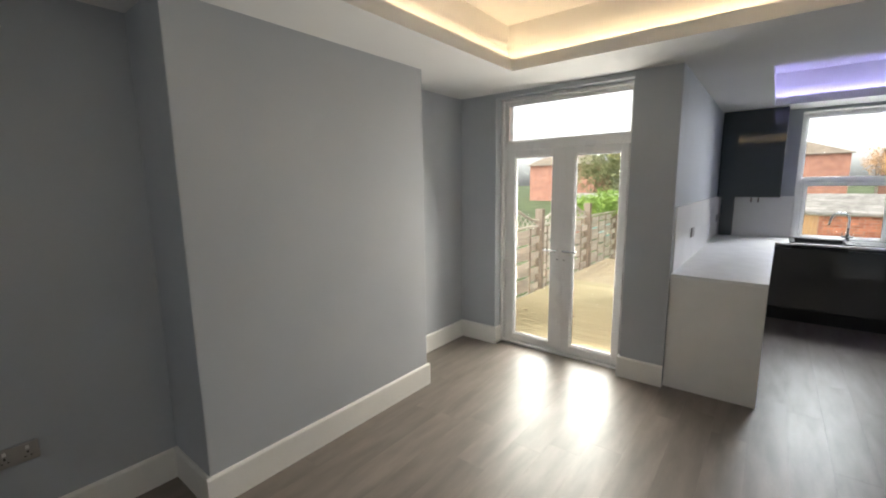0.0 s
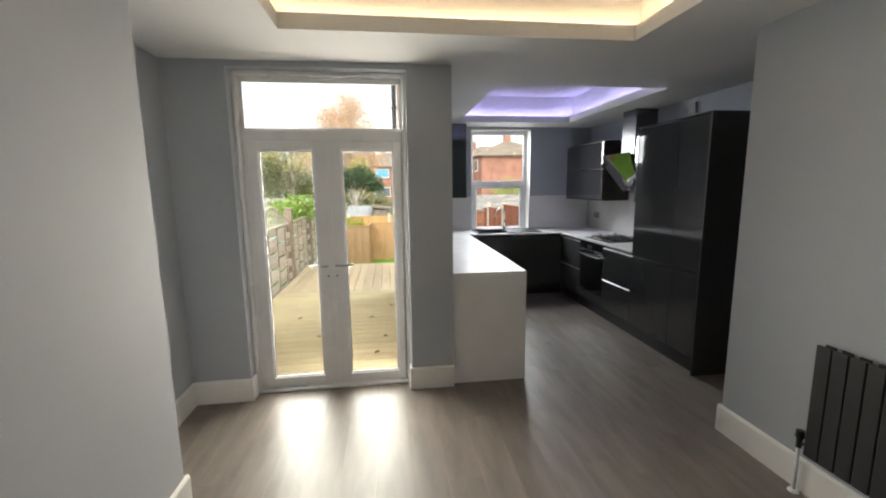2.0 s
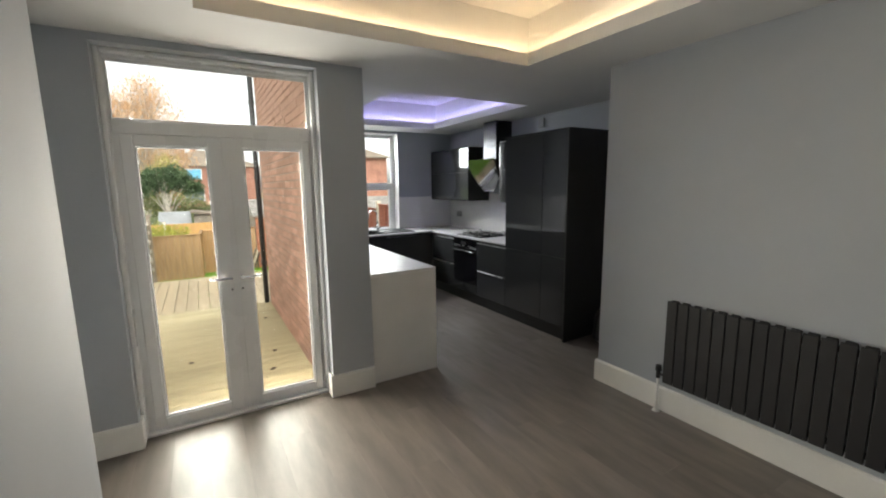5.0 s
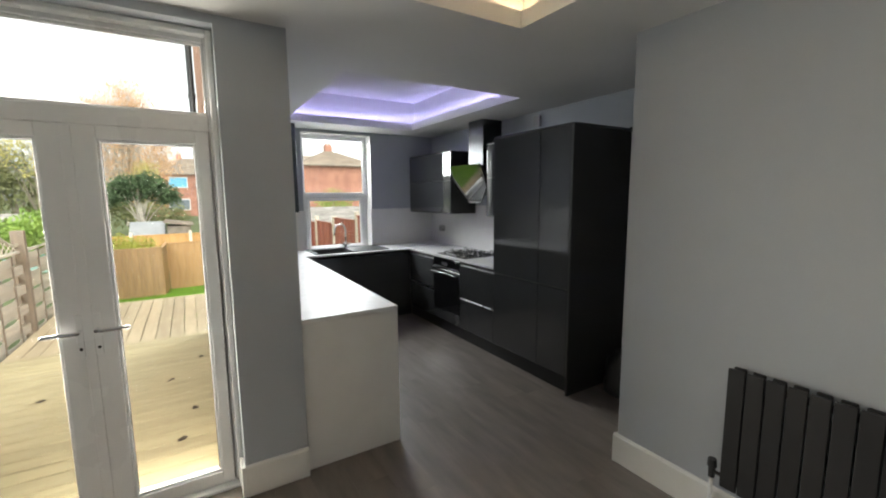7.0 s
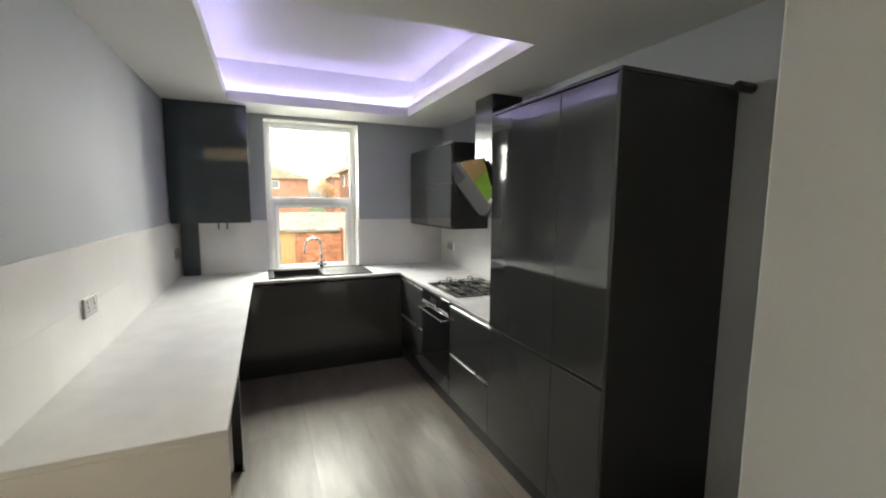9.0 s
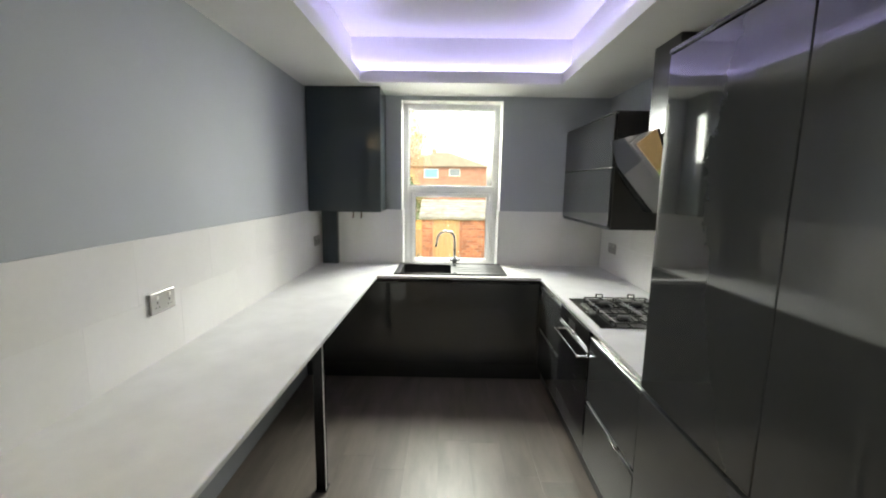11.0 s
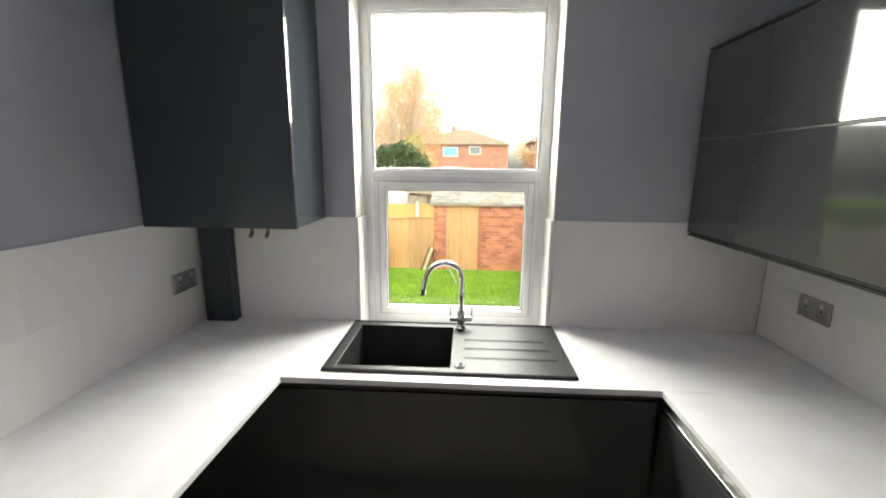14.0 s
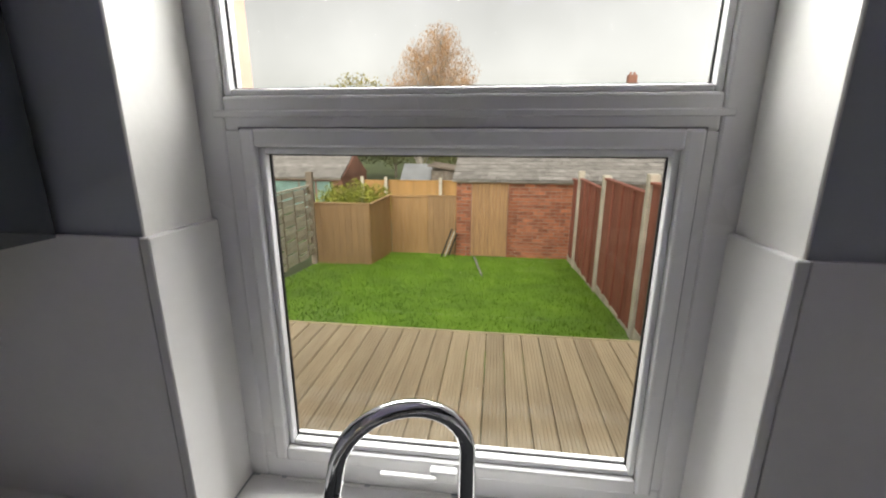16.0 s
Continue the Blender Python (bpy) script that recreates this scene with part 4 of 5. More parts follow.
# ---- radiator ----
rad = thing("radiator", (DINE_R - 0.02, 2.09, 0.235), "anthracite flat-panel column radiator on the wall", "radiator")
RX = 1.045
RN, RW = 17, 0.0715
me = mesh_of("column", box(0, 0.014, -RW + 0.003, -0.002, 0.0, 0.57, 0.004, 2), M["radiator"])
me2 = mesh_of("back_column", box(0, 0.012, -RW + 0.012, -0.010, 0.004, 0.572, 0.004), M["radiator"])
for k in range(RN):
    piece("column", me, (RX, 2.09 - RW * k, 0.237), rad)
    piece("back_column", me2, (RX + 0.036, 2.09 - RW * k, 0.237), rad)
for z in (0.275, 0.765):
    part("header_rail", box(RX + 0.0145, RX + 0.0355, 2.088 - RW * RN, 2.086, z - 0.016, z + 0.016, 0.004), M["radiator"], rad)
for y in (1.85, 1.15):
    part("bracket", box(RX + 0.048, DINE_R - 0.001, y - 0.02, y + 0.02, 0.6, 0.7), M["radiator"], rad)
valve = thing("radiator_valve", (1.075, 2.13, 0.0), "black valve on a white upright pipe", "valve")
part("tail_pipe", rod(bmesh.new(), (1.075, 2.135, 0.0), (1.075, 2.135, 0.25), 0.0085, n=12), M["white_plastic"], valve, smooth=True)
part("floor_collar", rod(bmesh.new(), (1.075, 2.135, 0.0), (1.075, 2.135, 0.012), 0.026, 0.02, 16), M["white_plastic"], valve)
bm = rod(bmesh.new(), (1.075, 2.135, 0.245), (1.075, 2.135, 0.30), 0.014, n=14)
rod(bm, (1.075, 2.135, 0.275), (1.075, 2.084, 0.275), 0.009, n=12)
rod(bm, (1.075, 2.135, 0.30), (1.075, 2.135, 0.335), 0.021, 0.018, 16)
part("valve_body", bm, M["black_plastic"], valve)

# dark sack left in the recess
bm = bmesh.new()
bmesh.ops.create_icosphere(bm, subdivisions=3, radius=1.0)
for v in bm.verts:
    k = 1 + 0.22 * noise.noise(v.co * 2.3) + 0.08 * noise.noise(v.co * 7)
    v.co = Vector((v.co.x * 0.15 * k, v.co.y * 0.13 * k, max(-0.12, v.co.z * 0.24 * k)))
    v.co += Vector((1.90, 3.19, 0.12))
solid("bin_bag", bm, M["black_plastic"], "crumpled black bag on the floor of the recess", "bag", smooth=True)

# ---- outside ----
def lawn_z(y):
    return -0.62 - 0.04 * max(0.0, y - 10.0) - 0.05 * max(0.0, min(y, 15.5) - 11.5)


bm = bmesh.new()
xs = [-400, -60, -20, -8, -2.7, 0, 2.4, 8, 20, 60, 400]
ys = [-400, -60, -12, 0, 3.8, 7, 9.4, 11.5, 13.5, 15.5, 20, 40, 90, 400]
rows = [[bm.verts.new((x, y, (lawn_z(y) if y < 15.5 else -1.05) - 0.02)) for x in xs] for y in ys]
for a, b in zip(rows, rows[1:]):
    for i in range(len(xs) - 1):
        bm.faces.new((a[i], a[i + 1], b[i + 1], b[i]))
solid("ground", bm, M["earth"], "uneven green ground reaching into the distance", "ground", "structure")
# lawn
bm = bmesh.new()
rows = [[bm.verts.new((x, y, lawn_z(y) + 0.01 * noise.noise((x * 2, y * 2, 0)))) for x in np.linspace(-2.7, 2.42, 22)] for y in np.linspace(9.3, 15.4, 30)]
for a, b in zip(rows, rows[1:]):
    for i in range(21):
        bm.faces.new((a[i], a[i + 1], b[i + 1], b[i]))
lawn = solid("lawn", bm, M["grass"], "bright green mown lawn with slight hollows", "lawn", "structure")
rng = np.random.default_rng(3)
n = 26000
px, py = rng.uniform(-2.68, 2.4, n), rng.uniform(9.42, 15.1, n)
verts, faces = [], []
for i in range(n):
    z = lawn_z(py[i]) - 0.005
    a, h, w = rng.uniform(0, 6.28), rng.uniform(0.03, 0.07), rng.uniform(0.004, 0.008)
    lx, ly = rng.normal(0, 0.02), rng.normal(0, 0.02)
    c, s = math.cos(a) * w, math.sin(a) * w
    verts += [(px[i] - c, py[i] - s, z), (px[i] + c, py[i] + s, z), (px[i] + lx, py[i] + ly, z + h)]
    faces.append((3 * i, 3 * i + 1, 3 * i + 2))
me = bpy.data.meshes.new("grass_blades")
me.from_pydata(verts, [], faces)
me.materials.append(M["grass"])
tagged(new("grass_blades", me), "short bright green grass blades on the lawn", "grass", kind="stuff")

# deck
DKZ = -0.07
deck = thing("deck", (-2.7, 3.9, DKZ), "grooved timber garden decking with scattered dead leaves", "decking", kind="structure")


def deck_board(name, length, material, along):
    """A grooved board, its profile drawn out along one axis from 0 to length."""
    w, t, g = 0.139, 0.026, 0.0035
    prof = [(0, -t), (w, -t), (w, -g), (w - g, 0)]
    k = 6
    for i in range(k):
        c = w - (i + 0.5) * w / k
        prof += [(c + 0.005, 0), (c + 0.002, -g), (c - 0.002, -g), (c - 0.005, 0)]
    prof += [(g, 0), (0, -g)]
    return mesh_of(name, prism(prof, along, 0.0, length), material)


bx = deck_board("deck_board", 1.93, M["deck"], "x")
y = 3.87
while y < 6.93:
    piece("deck_board", bx, (-2.70, y, DKZ), deck)
    y += 0.145
by = deck_board("deck_board", 2.42, M["deck_y"], "y")
x = -2.70
while x < 2.3:
    piece("deck_board", by, (x, 6.95, DKZ), deck)
    x += 0.145
part("edge_board", box(-2.7, 2.36, 9.375, 9.40, DKZ - 0.13, DKZ + 0.002, 0.003), M["deck"], deck)
bm = bmesh.new()
for y in (4.2, 5.0, 5.8, 6.6):
    block(bm, -2.68, -0.79, y, y + 0.05, DKZ - 0.13, DKZ - 0.027)
for y in (7.0, 7.8, 8.6, 9.3):
    block(bm, -2.68, 2.34, y, y + 0.05, DKZ - 0.13, DKZ - 0.027)
for y in (4.22, 6.62, 7.02, 9.31):
    for x in (-2.6, -1.7, -0.85):
        block(bm, x, x + 0.08, y, y + 0.03, -0.75, DKZ - 0.1)
part("joist", bm, M["deck_y"], deck)
leaf_me = []
for s in range(3):
    bm = bmesh.new()
    r = random.Random(s)
    pts = [bm.verts.new((0.03 * math.cos(a) * (1 + 0.3 * r.random()), 0.02 * math.sin(a) * (1 + 0.4 * r.random()), 0.004 + 0.012 * r.random())) for a in np.linspace(0, 5.6, 8)]
    c = bm.verts.new((0, 0, 0.003))
    for i in range(8):
        bm.faces.new((c, pts[i], pts[(i + 1) % 8]))
    leaf_me.append(mesh_of("fallen_leaf", bm, M["dead_leaf"]))
r = random.Random(5)
for lx, ly in ((-1.75, 5.0), (-1.02, 4.9), (-1.2, 5.6), (-2.1, 5.7), (-0.95, 6.1), (-1.1, 4.45), (-2.35, 4.9)):
    lf = new("fallen_leaf", r.choice(leaf_me))
    lf.location, lf.rotation_euler = (lx, ly, DKZ + 0.0005), (0, 0, r.uniform(0, 6))
    tagged(lf, "dark curled dead leaf lying on the decking", "leaf", "fallen leaves on the deck")


# outer brick walls of the house
def brick_wall(parent, origin_, along, length, z0, z1, out, material, seed, limit=300, gap=None, keep=None):
    """Stretcher-bond bricks proud of a mortar bed. The nearest are parts; the rest are one mesh."""
    r = random.Random(seed)
    L, H, D, j = 0.215, 0.065, 0.03, 0.010
    ox, oy = origin_
    a, o = Vector(along), Vector(out)
    def shape(length_):
        bm = box(0, length_, 0, D, 0, H, 0.004)
        rot = Matrix((a, o, Vector((0, 0, 1)))).transposed().to_4x4()
        bmesh.ops.transform(bm, matrix=rot, verts=bm.verts)
        return bm
    whole, half = mesh_of("brick", shape(L), material), mesh_of("brick", shape((L - j) / 2), material)
    verts, faces, done = [], [], 0
    row, z = 0, z0
    while z + H <= z1:
        u = 0.0
        first = row % 2 == 1
        while u < length - 0.06:
            me_ = half if first or u + L > length + 0.01 else whole
            w = (L - j) / 2 if me_ is half else L
            first = False
            spans = [(u, u + w)]
            if gap and z < gap[2] and u < gap[1] and u + w > gap[0]:
                spans = [(a_, b_) for a_, b_ in ((u, min(u + w, gap[0])), (max(u, gap[1]), u + w)) if b_ - a_ > 0.03]
            for a_, b_ in spans:
                p = Vector((ox, oy, z)) + a * a_ + o * (-D + 0.006 + r.uniform(-0.002, 0.002))
                if b_ - a_ > w - 0.001 and done < limit and (keep is None or keep(u, z)):
                    piece("brick", me_, p, parent)
                    done += 1
                else:
                    base, ww = len(verts), b_ - a_
                    for du, dd, dz in ((0, 0, 0), (ww, 0, 0), (ww, D, 0), (0, D, 0), (0, 0, H), (ww, 0, H), (ww, D, H), (0, D, H)):
                        verts.append(tuple(p + a * du + o * dd + Vector((0, 0, dz))))
                    faces += [tuple(base + k for k in f) for f in ((3, 2, 6, 7), (4, 5, 6, 7), (0, 1, 2, 3), (1, 2, 6, 5), (0, 3, 7, 4))]
            u += w + j
        z += H + j
        row += 1
    if verts:
        me_ = bpy.data.meshes.new("brickwork")
        me_.from_pydata([tuple(Vector(v) - origin(parent)) for v in verts], [], faces)
        me_.materials.append(material)
        ob = new("brickwork", me_)
        ob.parent = parent
        ob["kind"] = "stuff"


wing = thing("outer_wall", (OUT_X, 3.86, -0.7), "salmon brick outer wall of the kitchen wing", "wall", kind="structure")
part("mortar_bed", box(OUT_X, OUT_X + 0.109, 3.856, OUT_Y, -0.7, 3.9), M["mortar"], wing)
brick_wall(wing, (OUT_X, 3.86), (0, 1, 0), 3.07, -0.15, 3.87, (-1, 0, 0), M["brick_pale"], 1, 300, keep=lambda u, z: 0.6 < u and z < 2.4)
solid("outer_wall_end", box(OUT_X + 0.11, WX0 + 0.022, OUT_Y - 0.099, OUT_Y, -0.7, 3.9), M["brick_pale"], "brick outer wall beside the kitchen window", "wall", "structure")
pipe = thing("drainpipe", (OUT_X - 0.06, OUT_Y + 0.06, DKZ), "black plastic drainpipe at the house corner", "drainpipe")
part("pipe", rod(bmesh.new(), (OUT_X - 0.05, OUT_Y + 0.0, DKZ), (OUT_X - 0.05, OUT_Y + 0.0, 3.9), 0.034, n=16), M["black_plastic"], pipe, smooth=True)
for z in (0.5, 1.7, 2.7):
    part("bracket", rod(bmesh.new(), (OUT_X - 0.05, OUT_Y, z), (OUT_X - 0.05, OUT_Y, z + 0.05), 0.041, n=16), M["black_plastic"], pipe)


# ---- fences ----
def woven_fence():
    """Pale woven panels between timber posts, with a dipped trellis top."""
    X = -2.76
    posts = [3.95, 6.10, 8.24, 10.10, 11.95, 13.75]
    f = thing("woven_fence", (X, posts[0], -0.7), "pale weathered woven timber fence with trellis top", "fence")
    pm = mesh_of("post", box(-0.05, 0.075, -0.045, 0.045, 0, 1.90, 0.006), M["fence_post"])
    for p in posts:
        top = 1.20 if p < 9 else 1.20 + (lawn_z(p) + 0.62)
        piece("post", pm, (X, p, top - 1.90), f)
    slats = {}
    for k, (a, b) in enumerate(zip(posts, posts[1:])):
        drop = lawn_z(b) + 0.62
        L = b - a - 0.09
        rows = 11
        for i in range(rows):
            key = (round(L, 2), i % 2)
            if key not in slats:
                bm = bmesh.new()
                rings = []
                for s in range(17):
                    t = s / 16
                    dx = 0.027 * math.cos(t * math.pi * 4) * (1 if i % 2 else -1)
                    rings.append([bm.verts.new((dx + e, t * L, h)) for e, h in ((-0.004, 0), (0.004, 0), (0.004, 0.104), (-0.004, 0.104))])
                for p, q in zip(rings, rings[1:]):
                    for j in range(4):
                        bm.faces.new((p[j], p[(j + 1) % 4], q[(j + 1) % 4], q[j]))
                slats[key] = mesh_of("slat", bm, M["pale_fence"])
            piece("slat", slats[key], (X, a + 0.045, -0.42 + drop + i * 0.122), f)
        part("top_rail", box(X - 0.022, X + 0.022, a + 0.045, b - 0.045, 0.925 + drop, 0.955 + drop, 0.004), M["pale_fence"], f)
        # dark uprights added so that the gaps between the slats look shaded
        batten = mesh_of("batten", box(-0.014, 0.014, -0.016, 0.016, 0, 1.33), M["fence_post"])
        for s in (1, 3, 5, 7):
            piece("batten", batten, (X, a + 0.045 + L * s / 8, -0.42 + drop), f)
        if k > 1:
            continue
        crest = lambda y: 1.02 + drop + 0.26 * math.sin(math.pi * (y - a - 0.045) / L) ** 2
        pts = [(X, a + 0.045 + L * s / 14, crest(a + 0.045 + L * s / 14)) for s in range(15)]
        part("curved_rail", tube(pts, 0.018, 6), M["pale_fence"], f)
        bm = bmesh.new()
        for s in range(-2, 15):
            for d in (1, -1):
                y0 = a + 0.045 + L * s / 14
                y1 = y0 + d * 0.22
                za = 0.95 + drop
                zb_ = max(za + 0.02, crest(y1))
                if a + 0.04 < min(y0, y1) and max(y0, y1) < b - 0.04:
                    rod(bm, (X + d * 0.005, y0, za), (X + d * 0.005, y1, zb_), 0.007, n=4)
        part("trellis", bm, M["pale_fence"], f)
    return f


woven_fence()


def board_fence(name, ax, ay, bx_, by_, height, material, label, base=None, cap=True, n=None):
    """Upright boards between two corners, each a piece of its own."""
    a, b = Vector((ax, ay, 0)), Vector((bx_, by_, 0))
    d = b - a
    L = d.length
    turn = math.atan2(d.y, d.x)
    zb_ = base if base is not None else lawn_z((ay + by_) / 2)
    f = thing(name, (ax, ay, zb_), label, "fence")
    n = n or max(2, round(L / 0.125))
    w = L / n
    me_ = mesh_of("board", box(0.001, w - 0.001, -0.011, 0.011, 0, height, 0.003), material)
    for i in range(n):
        p = a + d * (i / n)
        piece("board", me_, (p.x, p.y, zb_), f, turn)
    if cap:
        c = piece("cap_rail", mesh_of("cap_rail", box(-0.03, L + 0.03, -0.035, 0.035, height, height + 0.03, 0.004), material), (ax, ay, zb_), f, turn)
    return f


gz = lawn_z(13.9)
board_fence("timber_screen", -2.70, 13.75, -1.60, 13.80, 1.27, M["screen_brown"], "brown timber screen with a flat cap", gz - 0.05)
board_fence("timber_screen", -1.60, 13.83, -1.56, 15.25, 1.30, M["screen"], "new golden timber screen turning the corner", gz - 0.10)
board_fence("timber_screen", -1.54, 15.27, -0.70, 15.33, 1.34, M["screen"], "pale timber gate panel beside the shed", gz - 0.16, n=2)
board_fence("timber_screen", -0.69, 15.30, -0.05, 15.24, 1.36, M["screen_brown"], "brown timber panel against the brick shed", gz - 0.16)
far = board_fence("far_fence", -3.6, 19.5, 0.4, 19.7, 1.42, M["orange_fence"], "orange timber fence beyond the gardens", -1.2, n=26)
for x in (-3.55, -2.75, -0.95):
    part("post", box(x - 0.05, x + 0.05, 19.38, 19.47, -1.2, 0.36, 0.008), M["concrete"], far, "pale fence post")

RFX = 2.43
rf_posts = [6.98, 8.81, 10.64, 12.47, 14.30, 15.05]
for k, (a, b) in enumerate(zip(rf_posts, rf_posts[1:])):
    g = lawn_z(max(b, 9.5))
    fp = thing("concrete_post", (RFX, a, g - 0.3), "pale slotted concrete fence post", "post", "fence posts")
    part("shaft", box(RFX - 0.055, RFX + 0.055, a - 0.05, a + 0.05, g - 0.3, g + 1.98, 0.012), M["concrete"], fp)
    pn = thing("fence_panel", (RFX, a + 0.05, g), "red-brown stained closeboard fence panel over a concrete board", "fence", "red fence panels")
    part("gravel_board", box(RFX - 0.025, RFX + 0.025, a + 0.051, b - 0.051, g - 0.2, g + 0.15, 0.004), M["concrete"], pn, "pale concrete gravel board")
    nb = max(3, round((b - a - 0.1) / 0.14))
    w = (b - a - 0.1) / nb
    bme = mesh_of("board", box(-0.014, 0.008, 0.0, w - 0.004, 0, 1.60, 0.003), M["red_fence"])
    bme2 = mesh_of("batten", box(-0.04, -0.0145, -0.018, 0.018, 0, 1.60, 0.003), M["red_fence"])
    for i in range(nb):
        piece("board", bme, (RFX, a + 0.05 + w * i, g + 0.151), pn)
        if i % 3 == 0 and i:
            piece("batten", bme2, (RFX, a + 0.05 + w * i, g + 0.151), pn)
    part("top_cap", box(RFX - 0.045, RFX + 0.03, a + 0.051, b - 0.051, g + 1.752, g + 1.78, 0.003), M["red_fence"], pn)

# ---- brick shed ----
SG = lawn_z(15.2)
shed = thing("garden_shed", (-0.03, 15.1, SG), "old red brick outhouse with timber door and slate roof", "outhouse")
SHX0, SHX1, SHY = -0.03, 5.4, 15.12
part("wall", box(SHX0 + 0.002, SHX1, SHY + 0.02, SHY + 2.4, SG - 0.1, 0.70), M["mortar"], shed)
brick_wall(shed, (SHX0, SHY + 0.02), (1, 0, 0), 2.65, SG, 0.70, (0, -1, 0), M["brick"], 2, 290, gap=(0.33, 1.13, SG + 1.68))
sd = part("door", box(SHX0 + 0.34, SHX0 + 1.12, SHY + 0.005, SHY + 0.0195, SG + 0.03, SG + 1.66), M["shed_door"], shed, "weathered pale timber plank door")
for k in range(8):
    w = 0.78 / 8
    part("door_plank", box(SHX0 + 0.34 + w * k + 0.002, SHX0 + 0.34 + w * (k + 1) - 0.002, SHY - 0.012, SHY + 0.004, SG + 0.03, SG + 1.66, 0.003), M["shed_door"], sd)
part("lintel", box(SHX0 + 0.24, SHX0 + 1.24, SHY - 0.002, SHY + 0.019, SG + 1.67, SG + 1.74, 0.003), M["concrete"], shed)
roof = part("roof", prism([(SHY - 0.10, 0.705), (SHY + 1.25, 1.17), (SHY + 2.5, 0.705), (SHY + 2.5, 0.67), (SHY - 0.10, 0.67)], "x", SHX0 - 0.08, SHX1 + 0.1), M["slate_roof"], shed)
r = random.Random(8)
sl = Vector((0, 1.35, 0.465)).normalized()
tilt = math.atan2(sl.z, sl.y)
bm = box(0, 0.30, 0, 0.235, 0, 0.016, 0.004)
bmesh.ops.rotate(bm, cent=(0, 0, 0), matrix=Matrix.Rotation(tilt - 0.05, 3, "X"), verts=bm.verts)
slate_me = mesh_of("roof_slate", bm, M["slate_roof"])
for i in range(7):
    for k in range(18):
        x = SHX0 - 0.08 + 0.305 * k + (0.15 if i % 2 else 0)
        if x + 0.3 < SHX1 + 0.2:
            p = Vector((x, SHY - 0.12, 0.715)) + sl * (0.205 * i)
            piece("roof_slate", slate_me, p + Vector((0, 0, r.uniform(0, 0.008))), roof)
for s in (0, 1, 2):
    xb, lean = -0.36 + 0.075 * s, 0.24 - 0.02 * s
    solid("leaning_board", prism([(xb, SG), (xb + 0.035, SG), (xb + 0.035 + lean, SG + 0.66 - 0.05 * s), (xb + lean, SG + 0.66 - 0.05 * s)], "y", 14.86 + 0.02 * s, 14.97 + 0.02 * s), M["pale_fence" if s == 1 else "cabinet_side"], "narrow board leaning by the shed", "board")

pipe_bit = solid("plastic_pipe", rod(bmesh.new(), (0.42, 14.5, lawn_z(14.5) + 0.10), (0.62, 13.2, lawn_z(13.2) + 0.02), 0.02, n=8), M["pale_sheet"], "pale plastic pipe lying on the lawn", "pipe")
# neighbour's outbuilding
out = thing("outbuilding", (-8.6, 21.5, -1.3), "low brick outbuilding with slate roof and green doors", "outbuilding")
part("wall", box(-8.6, -5.0, 21.5, 24.5, -1.3, 0.15), M["far_brick"], out)
orf = part("roof", prism([(21.3, 0.12), (23.0, 1.01), (24.7, 0.12)], "x", -8.8, -5.03), M["slate_roof"], out)
for i in range(8):
    y, z = 21.28 + 0.21 * i, 0.115 + 0.11 * i
    part("slate_course", prism([(y, z), (y + 0.24, z + 0.126), (y + 0.235, z + 0.15), (y - 0.005, z + 0.024)], "x", -8.82, -5.0), M["slate_roof"], orf)
part("gable", prism([(21.5, 0.15), (23.0, 0.95), (24.5, 0.15)], "x", -5.029, -4.96), M["far_brick"], out)
for x in (-7.75, -6.75, -6.05):
    part("door", box(x, x + 0.62 + (0.33 if x < -7 else 0.0), 21.47, 21.499, -1.2, -0.03), M["green_paint"], out, "pale green timber door")
part("fascia", box(-8.8, -5.0, 21.28, 21.31, 0.05, 0.12), M["bark"], out)
gh = thing("pale_shed", (-3.1, 24, -1.2), "pale sheet-roofed garden shed", "shed")
part("wall", box(-3.1, -2.0, 23.7, 25.5, -1.2, -0.16), M["bark"], gh)
part("roof", prism([(23.5, -0.17), (24.6, 0.50), (25.7, -0.17), (25.7, -0.21), (23.5, -0.21)], "x", -3.25, -1.92), M["pale_sheet"], gh)
ts = thing("timber_shed", (-1.4, 23, -1.2), "dark timber shed with felt roof", "shed")
part("wall", box(-1.80, -0.92, 23.0, 25.0, -1.2, 0.34), M["bark"], ts)
part("roof", prism([(-1.92, 0.56), (-0.80, 0.40), (-0.80, 0.34), (-1.92, 0.50)], "y", 22.8, 25.2), M["far_roof"], ts)


